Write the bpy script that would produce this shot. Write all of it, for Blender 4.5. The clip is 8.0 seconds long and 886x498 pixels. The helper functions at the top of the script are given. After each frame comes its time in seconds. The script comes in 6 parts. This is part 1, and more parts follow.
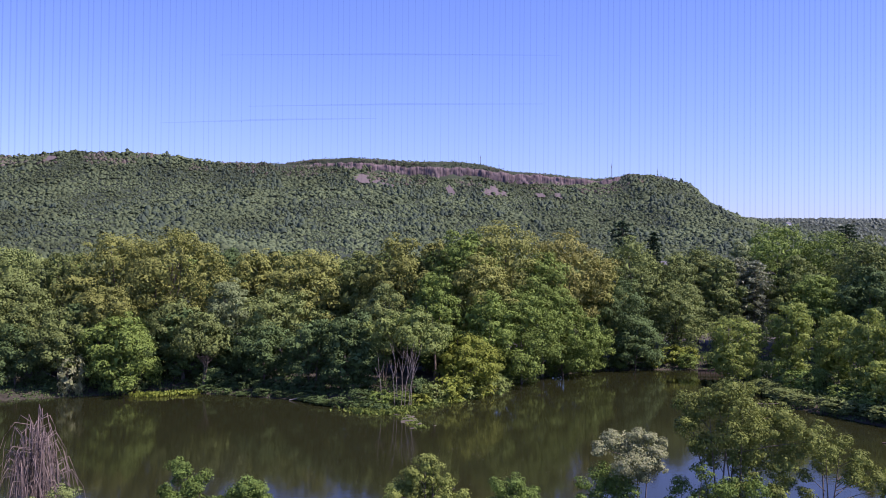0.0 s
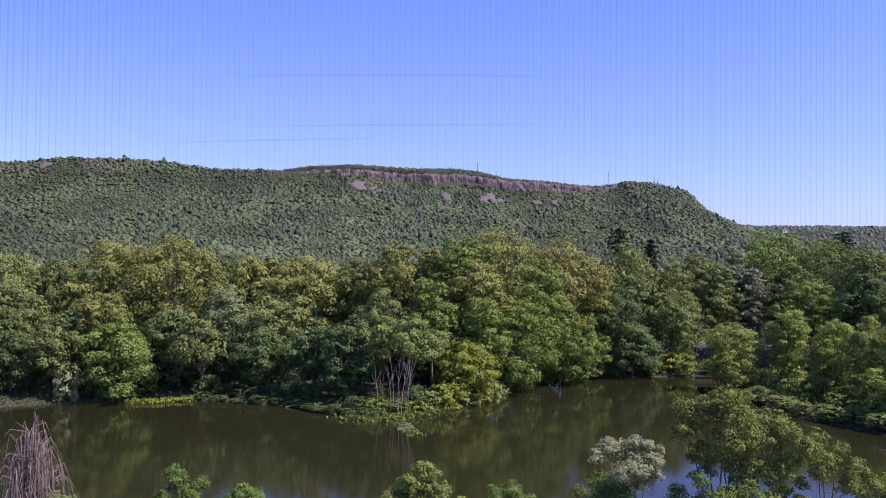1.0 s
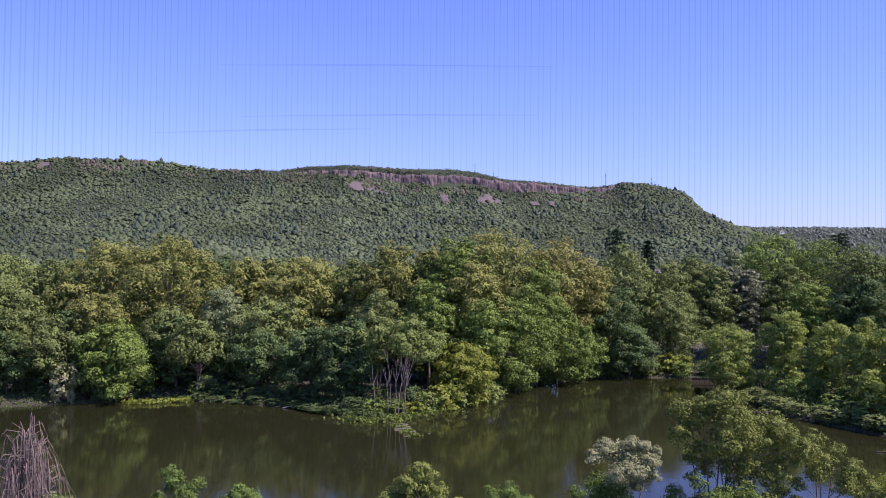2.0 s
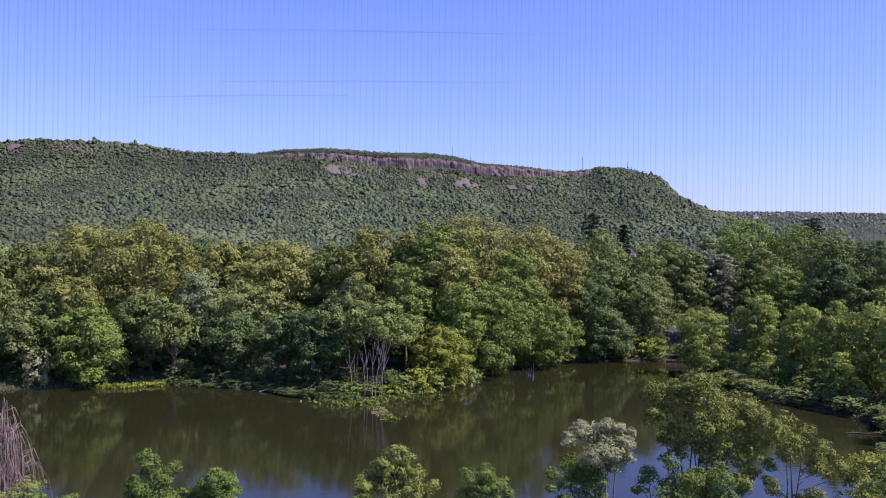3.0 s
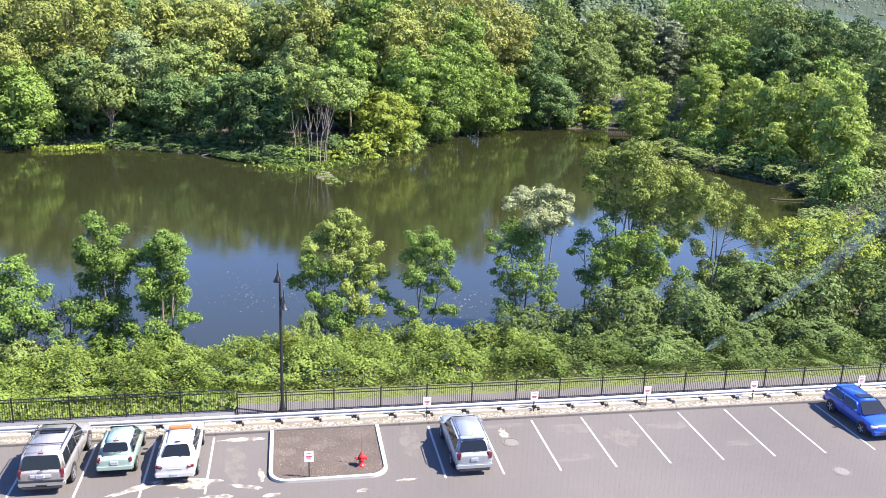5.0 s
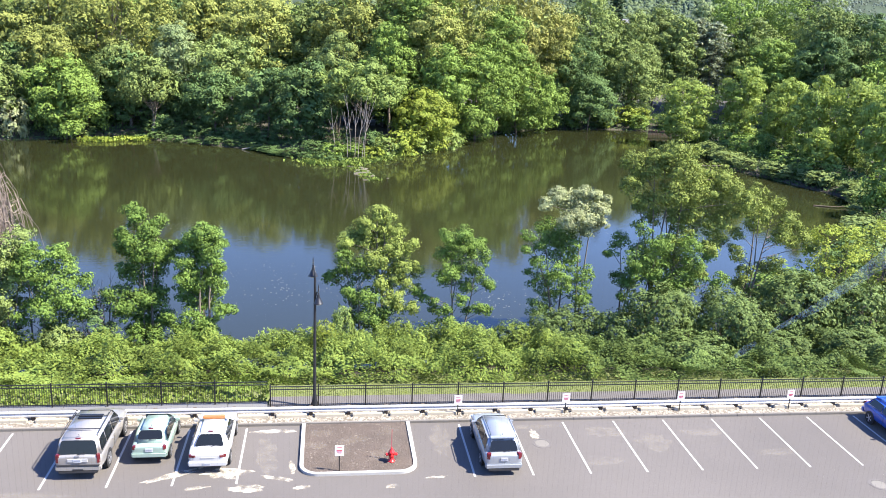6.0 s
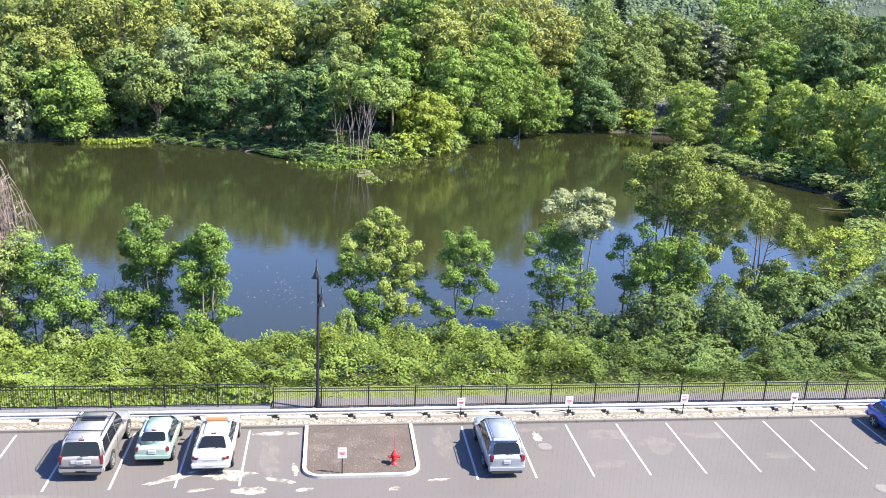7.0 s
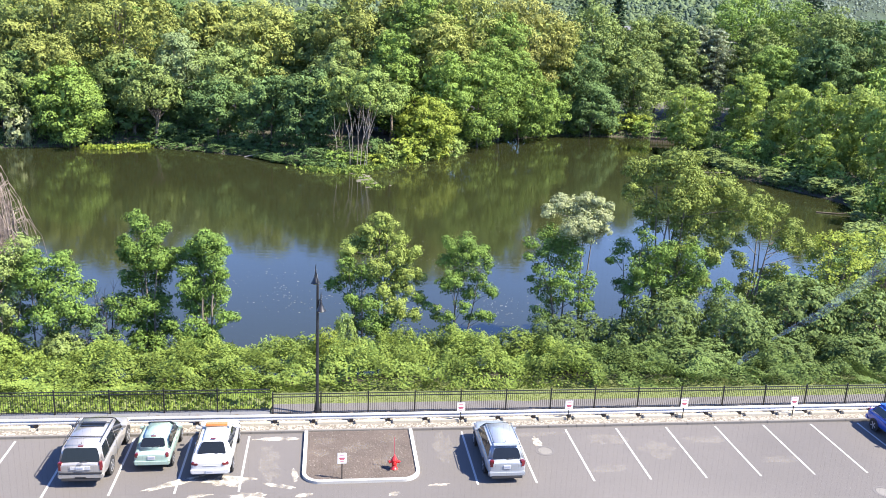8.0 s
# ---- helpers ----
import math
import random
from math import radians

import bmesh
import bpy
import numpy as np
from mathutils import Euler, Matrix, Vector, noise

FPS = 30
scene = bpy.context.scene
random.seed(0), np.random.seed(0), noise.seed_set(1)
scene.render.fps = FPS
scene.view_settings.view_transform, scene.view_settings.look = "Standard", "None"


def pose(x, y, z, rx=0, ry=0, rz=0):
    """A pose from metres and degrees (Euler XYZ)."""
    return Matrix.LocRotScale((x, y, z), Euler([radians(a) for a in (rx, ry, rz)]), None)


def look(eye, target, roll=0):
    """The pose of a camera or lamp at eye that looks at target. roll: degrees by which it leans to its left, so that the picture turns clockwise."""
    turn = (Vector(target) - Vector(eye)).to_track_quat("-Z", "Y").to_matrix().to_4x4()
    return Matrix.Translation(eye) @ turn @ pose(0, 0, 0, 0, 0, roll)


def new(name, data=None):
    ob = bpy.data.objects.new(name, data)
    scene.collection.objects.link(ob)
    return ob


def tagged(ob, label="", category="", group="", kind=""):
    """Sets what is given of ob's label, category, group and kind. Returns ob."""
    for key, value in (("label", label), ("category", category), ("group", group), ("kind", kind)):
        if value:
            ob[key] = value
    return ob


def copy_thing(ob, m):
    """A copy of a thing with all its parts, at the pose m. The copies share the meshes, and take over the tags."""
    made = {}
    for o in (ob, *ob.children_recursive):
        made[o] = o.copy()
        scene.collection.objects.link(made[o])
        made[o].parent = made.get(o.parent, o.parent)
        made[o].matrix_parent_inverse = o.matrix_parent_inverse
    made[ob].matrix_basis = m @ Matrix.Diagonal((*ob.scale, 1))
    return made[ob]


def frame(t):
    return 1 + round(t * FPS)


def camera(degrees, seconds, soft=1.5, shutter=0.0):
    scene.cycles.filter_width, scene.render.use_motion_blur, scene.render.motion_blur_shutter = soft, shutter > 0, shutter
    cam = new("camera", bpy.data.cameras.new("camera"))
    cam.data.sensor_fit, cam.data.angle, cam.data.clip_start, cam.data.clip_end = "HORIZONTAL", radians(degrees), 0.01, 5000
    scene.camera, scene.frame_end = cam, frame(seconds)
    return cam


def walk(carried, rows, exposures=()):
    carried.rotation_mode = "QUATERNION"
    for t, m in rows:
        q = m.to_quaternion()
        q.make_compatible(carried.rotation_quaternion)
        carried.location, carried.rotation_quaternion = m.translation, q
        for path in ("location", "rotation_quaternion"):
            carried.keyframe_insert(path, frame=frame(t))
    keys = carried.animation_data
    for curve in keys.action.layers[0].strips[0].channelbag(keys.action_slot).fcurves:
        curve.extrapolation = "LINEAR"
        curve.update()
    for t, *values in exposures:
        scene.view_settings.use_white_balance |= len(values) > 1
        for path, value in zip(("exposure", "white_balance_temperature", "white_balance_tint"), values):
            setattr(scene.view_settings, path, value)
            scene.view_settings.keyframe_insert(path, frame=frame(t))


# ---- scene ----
cam = camera(55.4, 8.0, soft=0.95)
EYE = 20.08
# seconds and the turn of the lens in degrees; the eye stays at the window
ROWS = [
    (0, 90.732, -0.469, -4.589),
    (0.5, 90.973, -0.535, -4.694),
    (1, 91.201, -0.550, -4.798),
    (1.2, 91.272, -0.508, -4.813),
    (2.3, 91.237, -0.738, -5.160),
    (2.5, 91.088, -0.710, -5.480),
    (3, 90.173, -0.707, -6.534),
    (3.3, 88.402, -0.597, -7.417),
    (3.5, 86.373, -0.500, -8.226),
    (3.7, 83.767, -0.539, -9.047),
    (4, 79.577, -0.608, -10.073),
    (4.2, 77.230, -0.706, -10.501),
    (4.5, 75.093, -1.137, -10.712),
    (4.7, 74.617, -1.445, -10.681),
    (5.8, 74.309, -2.572, -7.910),
    (6, 74.242, -2.560, -7.443),
    (6.5, 74.284, -2.589, -7.053),
    (7, 74.393, -2.578, -7.214),
    (7.5, 74.550, -2.548, -7.331),
    (8, 74.718, -2.448, -7.294),
]
SWAY = {0: (0.0, 0.0), 0.5: (0.0, 0.0028), 1.2: (0.0, 0.0056), 2.3: (0.0, 0.0), 2.6: (0.0, 0.0), 3.0: (0.0, -0.0048), 3.5: (0.0, -0.002), 4.5: (0.0, -0.003), 5.8: (0.0062, -0.003), 6.5: (0.0067, -0.003), 8: (0.0067, -0.003)}


def sway(t):
    keys = sorted(SWAY)
    return [float(np.interp(t, keys, [SWAY[k][i] for k in keys])) for i in (0, 1)]


walk(cam, [(t, pose(sway(t)[0], 0, EYE + sway(t)[1], rx, ry, rz)) for t, rx, ry, rz in ROWS],
     exposures=[(0, 0.88, 6420, 40), (3.2, 0.88, 6420, 40), (3.6, 0.98, 6550, 37), (4.0, 1.6, 6850, 28), (4.4, 2.12, 6900, 16), (4.7, 2.17, 6860, 14), (5.8, 2.22, 6790, 10), (8, 2.22, 6790, 10)])

# ---- daylight ----
SUN_WAY = Vector((0.8, -0.28, 1.0)).normalized()
world = bpy.data.worlds.new("sky")
scene.world = world
world.use_nodes = True
sky = world.node_tree.nodes.new("ShaderNodeTexSky")
sky.sky_type, sky.sun_disc = "NISHITA", False
sky.sun_elevation = math.asin(SUN_WAY.z)
sky.sun_rotation = math.atan2(SUN_WAY.x, SUN_WAY.y)
sky.air_density, sky.dust_density, sky.ozone_density = 1.2, 0.4, 2.5
background = world.node_tree.nodes["Background"]
background.inputs["Strength"].default_value = 0.072
tone = world.node_tree.nodes.new("ShaderNodeVectorMath")
tone.operation = "MULTIPLY"
tone.inputs[1].default_value = (0.72, 0.915, 1.5)
world.node_tree.links.new(sky.outputs[0], tone.inputs[0])
world.node_tree.links.new(tone.outputs[0], background.inputs["Color"])
sun = new("sun", bpy.data.lights.new("sun", "SUN"))
sun.data.energy, sun.data.angle, sun.data.color = 4.4, radians(0.53), (1.0, 0.95, 0.86)
sun.matrix_world = look(SUN_WAY * 60, (0, 0, 0))


# ---- materials ----
def material(name, colour, rough=0.6, metal=0.0, vary=0.15, grain=8.0, patch=0.6, bump=0.0, bump_scale=30.0, coat=0.0, object_vary=0.0):
    """A surface with variation at two scales, fine relief, and a shift from object to object."""
    m = bpy.data.materials.new(name)
    m.use_nodes = True
    t, bsdf = m.node_tree, m.node_tree.nodes["Principled BSDF"]
    coord = t.nodes.new("ShaderNodeTexCoord")
    fine, broad = t.nodes.new("ShaderNodeTexNoise"), t.nodes.new("ShaderNodeTexNoise")
    fine.inputs["Scale"].default_value, fine.inputs["Detail"].default_value = grain, 5
    broad.inputs["Scale"].default_value, broad.inputs["Detail"].default_value = patch, 4
    t.links.new(coord.outputs["Object"], fine.inputs["Vector"])
    t.links.new(coord.outputs["Object"], broad.inputs["Vector"])
    both = t.nodes.new("ShaderNodeMath")
    both.operation = "ADD"
    t.links.new(fine.outputs["Fac"], both.inputs[0])
    t.links.new(broad.outputs["Fac"], both.inputs[1])
    span = t.nodes.new("ShaderNodeMapRange")
    span.inputs["From Min"].default_value, span.inputs["From Max"].default_value = 0.55, 1.45
    span.inputs["To Min"].default_value, span.inputs["To Max"].default_value = 1 - vary, 1 + vary
    t.links.new(both.outputs[0], span.inputs["Value"])
    out = span.outputs["Result"]
    if object_vary:
        info = t.nodes.new("ShaderNodeObjectInfo")
        shift = t.nodes.new("ShaderNodeMapRange")
        shift.inputs["To Min"].default_value, shift.inputs["To Max"].default_value = 1 - object_vary, 1 + object_vary
        t.links.new(info.outputs["Random"], shift.inputs["Value"])
        times = t.nodes.new("ShaderNodeMath")
        times.operation = "MULTIPLY"
        t.links.new(out, times.inputs[0])
        t.links.new(shift.outputs["Result"], times.inputs[1])
        out = times.outputs[0]
    scale = t.nodes.new("ShaderNodeVectorMath")
    scale.operation = "SCALE"
    scale.inputs[0].default_value = colour
    t.links.new(out, scale.inputs["Scale"])
    t.links.new(scale.outputs[0], bsdf.inputs["Base Color"])
    bsdf.inputs["Roughness"].default_value, bsdf.inputs["Metallic"].default_value = rough, metal
    bsdf.inputs["Coat Weight"].default_value = coat
    if bump:
        relief, b = t.nodes.new("ShaderNodeTexNoise"), t.nodes.new("ShaderNodeBump")
        relief.inputs["Scale"].default_value, relief.inputs["Detail"].default_value = bump_scale, 4
        t.links.new(coord.outputs["Object"], relief.inputs["Vector"])
        b.inputs["Strength"].default_value, b.inputs["Distance"].default_value = bump, 0.02
        t.links.new(relief.outputs["Fac"], b.inputs["Height"])
        t.links.new(b.outputs["Normal"], bsdf.inputs["Normal"])
    return m


def leaf_material(name, colour, shift, through_light=0.4, spread=0.35, patch_scale=0.9, wide=False):
    """Leaves: each one its own shade between two hues, each spray and each tree its own tone, light passing through."""
    m = bpy.data.materials.new(name)
    m.use_nodes = True
    t, bsdf = m.node_tree, m.node_tree.nodes["Principled BSDF"]
    geo, info = t.nodes.new("ShaderNodeNewGeometry"), t.nodes.new("ShaderNodeObjectInfo")
    mix = t.nodes.new("ShaderNodeMix")
    mix.data_type = "RGBA"
    mix.inputs["A"].default_value, mix.inputs["B"].default_value = (*colour, 1), (*shift, 1)
    t.links.new(geo.outputs["Random Per Island"], mix.inputs["Factor"])
    # spray-sized noise in tone adds the light and dark of leaf clumps
    coord, patch = t.nodes.new("ShaderNodeTexCoord"), t.nodes.new("ShaderNodeTexNoise")
    patch.inputs["Scale"].default_value, patch.inputs["Detail"].default_value = patch_scale, 5 if wide else 3
    t.links.new(coord.outputs["Object"], patch.inputs["Vector"])
    own, add = t.nodes.new("ShaderNodeMath"), t.nodes.new("ShaderNodeMath")
    own.operation, add.operation = "MULTIPLY", "ADD"
    own.inputs[1].default_value = 0.0 if wide else 0.16
    t.links.new(info.outputs["Random"], own.inputs[0])
    t.links.new(own.outputs[0], add.inputs[0])
    t.links.new(patch.outputs["Fac"], add.inputs[1])
    span = t.nodes.new("ShaderNodeMapRange")
    span.inputs["From Min"].default_value, span.inputs["From Max"].default_value = (0.28, 0.72) if wide else (0.3, 0.86)
    span.inputs["To Min"].default_value, span.inputs["To Max"].default_value = 1 - spread, 1 + spread
    t.links.new(add.outputs[0], span.inputs["Value"])
    scale = t.nodes.new("ShaderNodeVectorMath")
    scale.operation = "SCALE"
    t.links.new(mix.outputs["Result"], scale.inputs[0])
    t.links.new(span.outputs["Result"], scale.inputs["Scale"])
    t.links.new(scale.outputs[0], bsdf.inputs["Base Color"])
    bsdf.inputs["Roughness"].default_value = 0.6
    bsdf.inputs["Specular IOR Level"].default_value = 0.06
    back, blend = t.nodes.new("ShaderNodeBsdfTranslucent"), t.nodes.new("ShaderNodeMixShader")
    t.links.new(scale.outputs[0], back.inputs["Color"])
    blend.inputs[0].default_value = through_light
    t.links.new(bsdf.outputs[0], blend.inputs[1])
    t.links.new(back.outputs[0], blend.inputs[2])
    t.links.new(blend.outputs[0], t.nodes["Material Output"].inputs["Surface"])
    return m


LEAF = {
    # y, g, o and m hold extra blue for haze over the far trees
    "y": leaf_material("leaf_spring_oak", (0.204, 0.222, 0.058), (0.156, 0.186, 0.05), 0.15, 0.36),
    "t": leaf_material("leaf_tan_oak", (0.228, 0.228, 0.066), (0.174, 0.19, 0.053), 0.15, 0.36),
    "g": leaf_material("leaf_maple", (0.155, 0.224, 0.047), (0.116, 0.182, 0.041), 0.15, 0.36),
    # for dark trees; on the far shore it also puts shade into the leaf
    "d": leaf_material("leaf_dark_shade", (0.07, 0.117, 0.041), (0.09, 0.142, 0.046), 0.15, 0.42),
    "o": leaf_material("leaf_olive", (0.162, 0.206, 0.062), (0.124, 0.17, 0.052), 0.15, 0.45),
    "p": leaf_material("leaf_pale", (0.2, 0.248, 0.112), (0.15, 0.205, 0.085), 0.22, 0.35),
    "c": leaf_material("needles", (0.048, 0.084, 0.04), (0.036, 0.064, 0.032), 0.12, 0.4),
    "k": leaf_material("needles_rust", (0.255, 0.285, 0.18), (0.2, 0.245, 0.145), 0.3, 0.4),
    "w": leaf_material("leaf_silver", (0.34, 0.36, 0.2), (0.235, 0.275, 0.125), 0.4, 0.35, 1.4),
    "b": leaf_material("leaf_bramble", (0.156, 0.2, 0.042), (0.104, 0.156, 0.037), 0.25, 0.42, 0.55, True),
    "e": leaf_material("leaf_thicket", (0.112, 0.156, 0.042), (0.076, 0.118, 0.035), 0.2, 0.42, 0.55, True),
    "x": leaf_material("leaf_shrub", (0.112, 0.154, 0.046), (0.076, 0.116, 0.038), 0.2, 0.42, 1.6),
    "m": leaf_material("leaf_young_maple", (0.186, 0.24, 0.066), (0.136, 0.196, 0.055), 0.25, 0.4),
    "l": leaf_material("leaf_lime", (0.228, 0.268, 0.046), (0.16, 0.214, 0.04), 0.3, 0.38, 1.2),
    "v": leaf_material("leaf_vine", (0.142, 0.212, 0.046), (0.088, 0.15, 0.036), 0.28, 0.42, 1.5),
    # right bank: sunlight and some haze put into a brighter, bluer leaf
    "i": leaf_material("leaf_right_bank_lit", (0.265, 0.33, 0.08), (0.205, 0.28, 0.066), 0.4, 0.36, 1.2),
    "u": leaf_material("leaf_pale_maple", (0.2, 0.242, 0.06), (0.145, 0.19, 0.047), 0.3, 0.42, 1.5),
    # distance haze is put into the colour: h cooler, f cooler and paler
    "h": leaf_material("leaf_hillside_haze", (0.108, 0.144, 0.07), (0.084, 0.118, 0.063), 0.25, 0.36, 0.007, True),
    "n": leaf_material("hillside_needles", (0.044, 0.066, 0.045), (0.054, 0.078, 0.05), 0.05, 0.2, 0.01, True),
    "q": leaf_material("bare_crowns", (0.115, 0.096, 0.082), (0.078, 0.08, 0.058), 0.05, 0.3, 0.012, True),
    "f": leaf_material("leaf_far_ridge_haze", (0.13, 0.16, 0.125), (0.12, 0.15, 0.118), 0.1, 0.15, 0.006, True),
}
BARK = material("bark", (0.128, 0.104, 0.08), 0.9, vary=0.35, grain=6, patch=0.5, bump=0.6)
PALE_BARK = material("bark_pale", (0.272, 0.24, 0.2), 0.9, vary=0.25, grain=6, patch=0.5, bump=0.5)
TWIG = material("dry_twig", (0.17, 0.135, 0.115), 0.9, vary=0.25, grain=4)
ASPHALT = material("asphalt", (0.084, 0.0752, 0.0692), 0.9, vary=0.26, grain=45, patch=0.1, bump=0.5, bump_scale=120)
PATH_ASPHALT = material("path_asphalt", (0.088, 0.08, 0.076), 0.9, vary=0.12, grain=40, patch=0.4, bump=0.4, bump_scale=100)
CONCRETE = material("concrete", (0.12, 0.1104, 0.0976), 0.85, vary=0.14, grain=25, patch=0.5, bump=0.3)
STONE = material("pale_stone", (0.232, 0.208, 0.172), 0.85, vary=0.3, grain=6, patch=0.7, bump=0.3)
SUNLIT_GRAVEL = material("sunlit_gravel", (0.34, 0.305, 0.24), 0.85, vary=0.25, grain=8, patch=0.8, bump=0.3)
WALL_STONE = material("wall_stone", (0.104, 0.104, 0.108), 0.85, vary=0.2, grain=12, patch=0.6, bump=0.3)
SAND = material("washed_sand", (0.108, 0.092, 0.0704), 0.95, vary=0.22, grain=12, patch=0.9, bump=0.3)
MULCH = material("bark_mulch", (0.0704, 0.0544, 0.0448), 0.95, vary=0.4, grain=14, patch=0.8, bump=0.6)
PAINT = material("road_paint", (0.32, 0.312, 0.292), 0.7, vary=0.1, grain=30, patch=1.5)
BLACK = material("black_enamel", (0.0096, 0.0096, 0.0112), 0.4, vary=0.2)
STEEL = material("galvanised_steel", (0.42, 0.42, 0.425), 0.48, 0.25, vary=0.1, grain=10)
TIMBER = material("weathered_timber", (0.16, 0.128, 0.096), 0.9, vary=0.3, grain=9, bump=0.4)
RED = material("hydrant_red", (0.44, 0.016, 0.016), 0.4, vary=0.15)
SIGN_WHITE = material("sign_white", (0.624, 0.608, 0.608), 0.5, vary=0.06)
SIGN_RED = material("sign_red", (0.4, 0.064, 0.088), 0.5, vary=0.08)
SOIL = material("soil", (0.04, 0.0352, 0.0216), 0.95, vary=0.35, grain=1.2, patch=0.06, bump=0.5, bump_scale=6)
BAR_MUD = material("dry_mud", (0.084, 0.0752, 0.0496), 0.95, vary=0.3, grain=4, patch=0.8, bump=0.5, bump_scale=8)
GRASS = material("grass_floor", (0.096, 0.112, 0.032), 0.95, vary=0.3, grain=8, patch=0.4, bump=0.6)
ROCK = material("basalt", (0.118, 0.092, 0.092), 0.95, vary=0.4, grain=0.2, patch=0.02, bump=0.4, bump_scale=0.5)
OLD_TIMBER = material("dark_timber", (0.072, 0.052, 0.036), 0.9, vary=0.3, grain=9, bump=0.4)
TALUS = material("talus", (0.096, 0.08, 0.0752), 0.95, vary=0.25, grain=0.2, patch=0.02)
TYRE = material("tyre_rubber", (0.016, 0.016, 0.016), 0.85, vary=0.2)
ALLOY = material("alloy_rim", (0.48, 0.48, 0.496), 0.3, 0.8, vary=0.08)
TRIM = material("black_trim", (0.02, 0.02, 0.0224), 0.55, vary=0.15)
TAIL = material("tail_lamp", (0.104, 0.0096, 0.0144), 0.2, vary=0.1, coat=0.5)
HEAD = material("head_lamp", (0.6, 0.616, 0.64), 0.1, 0.3, vary=0.05, coat=1)
PLATE = material("plate_white", (0.42, 0.42, 0.43), 0.5, vary=0.05)
PLATE_INK = material("plate_ink", (0.24, 0.256, 0.304), 0.5, vary=0.05)
AMBER = material("amber_lens", (0.4, 0.136, 0.032), 0.25, vary=0.1, coat=0.5)
SIDING = material("white_siding", (0.56, 0.56, 0.576), 0.7, vary=0.06)
ROOFING = material("shingle_roof", (0.112, 0.112, 0.12), 0.9, vary=0.2, grain=4)
PLASTER = material("plaster", (0.56, 0.544, 0.512), 0.9, vary=0.06)
BRICKWORK = material("brick_facing", (0.24, 0.128, 0.096), 0.9, vary=0.2, grain=9)
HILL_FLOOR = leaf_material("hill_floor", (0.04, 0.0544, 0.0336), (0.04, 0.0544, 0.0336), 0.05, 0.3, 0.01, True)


def stain_material():
    """Washed-out sand: thin, and broken up by the asphalt that shows through."""
    m = material("sand_stain", (0.32, 0.288, 0.232), 0.95, vary=0.2, grain=12, patch=0.9)
    t = m.node_tree
    clear, mix, coord, cloud, span = (t.nodes.new("ShaderNode" + n) for n in ("BsdfTransparent", "MixShader", "TexCoord", "TexNoise", "MapRange"))
    cloud.inputs["Scale"].default_value, cloud.inputs["Detail"].default_value = 2.2, 6
    span.inputs["From Min"].default_value, span.inputs["From Max"].default_value = 0.34, 0.56
    span.inputs["To Max"].default_value = 0.9
    t.links.new(coord.outputs["Object"], cloud.inputs["Vector"])
    t.links.new(cloud.outputs["Fac"], span.inputs["Value"])
    t.links.new(span.outputs["Result"], mix.inputs[0])
    t.links.new(clear.outputs[0], mix.inputs[1])
    t.links.new(t.nodes["Principled BSDF"].outputs[0], mix.inputs[2])
    t.links.new(mix.outputs[0], t.nodes["Material Output"].inputs["Surface"])
    return m


STAIN = stain_material()
DUST = stain_material()
DUST.name = "dust_patch"
DUST.node_tree.nodes["Map Range.001"].inputs["To Max"].default_value = 0.13
CHIP = material("dry_bark_chip", (0.136, 0.116, 0.096), 0.95, vary=0.3)
FLECK = material("pollen_fleck", (0.176, 0.176, 0.152), 0.8, vary=0.15)


def paint(name, colour, metal=0.0):
    return material(name, colour, 0.32, metal, vary=0.04, grain=3, coat=0.8)


def glass_dark():
    m = material("tinted_glass", (0.008, 0.0096, 0.0112), 0.05, vary=0.1)
    m.node_tree.nodes["Principled BSDF"].inputs["Specular IOR Level"].default_value = 0.32
    return m


GLASS = glass_dark()


def water_material():
    m = bpy.data.materials.new("pond_water")
    m.use_nodes = True
    t, bsdf = m.node_tree, m.node_tree.nodes["Principled BSDF"]
    coord = t.nodes.new("ShaderNodeTexCoord")
    broad, mix = t.nodes.new("ShaderNodeTexNoise"), t.nodes.new("ShaderNodeMix")
    broad.inputs["Scale"].default_value = 0.03
    mix.data_type = "RGBA"
    mix.inputs["A"].default_value, mix.inputs["B"].default_value = (0.0135, 0.0155, 0.006, 1), (0.0175, 0.0195, 0.008, 1)
    t.links.new(coord.outputs["Object"], broad.inputs["Vector"])
    t.links.new(broad.outputs["Fac"], mix.inputs["Factor"])
    t.links.new(mix.outputs["Result"], bsdf.inputs["Base Color"])
    bsdf.inputs["Roughness"].default_value, bsdf.inputs["IOR"].default_value = 0.05, 1.34
    ripple, b = t.nodes.new("ShaderNodeTexNoise"), t.nodes.new("ShaderNodeBump")
    ripple.inputs["Scale"].default_value, ripple.inputs["Detail"].default_value = 1.6, 3
    stretch = t.nodes.new("ShaderNodeMapping")
    stretch.inputs["Scale"].default_value = (0.6, 1.6, 1)
    t.links.new(coord.outputs["Object"], stretch.inputs["Vector"])
    t.links.new(stretch.outputs[0], ripple.inputs["Vector"])
    b.inputs["Strength"].default_value, b.inputs["Distance"].default_value = 0.1, 0.05
    t.links.new(ripple.outputs["Fac"], b.inputs["Height"])
    t.links.new(b.outputs["Normal"], bsdf.inputs["Normal"])
    return m


WATER = water_material()


# ---- mesh makers ----
def finish(ob, material, parent, label):
    if material:
        ob.data.materials.append(material)
    if parent:
        ob.parent = parent
    if label:
        tagged(ob, label)
    return ob


def part(name, bm, material, parent=None, label="", smooth=False):
    """Links a bmesh as one mesh object under a thing or a part."""
    me = bpy.data.meshes.new(name)
    bm.to_mesh(me)
    bm.free()
    if smooth:
        me.polygons.foreach_set("use_smooth", [True] * len(me.polygons))
    return finish(new(name, me), material, parent, label)


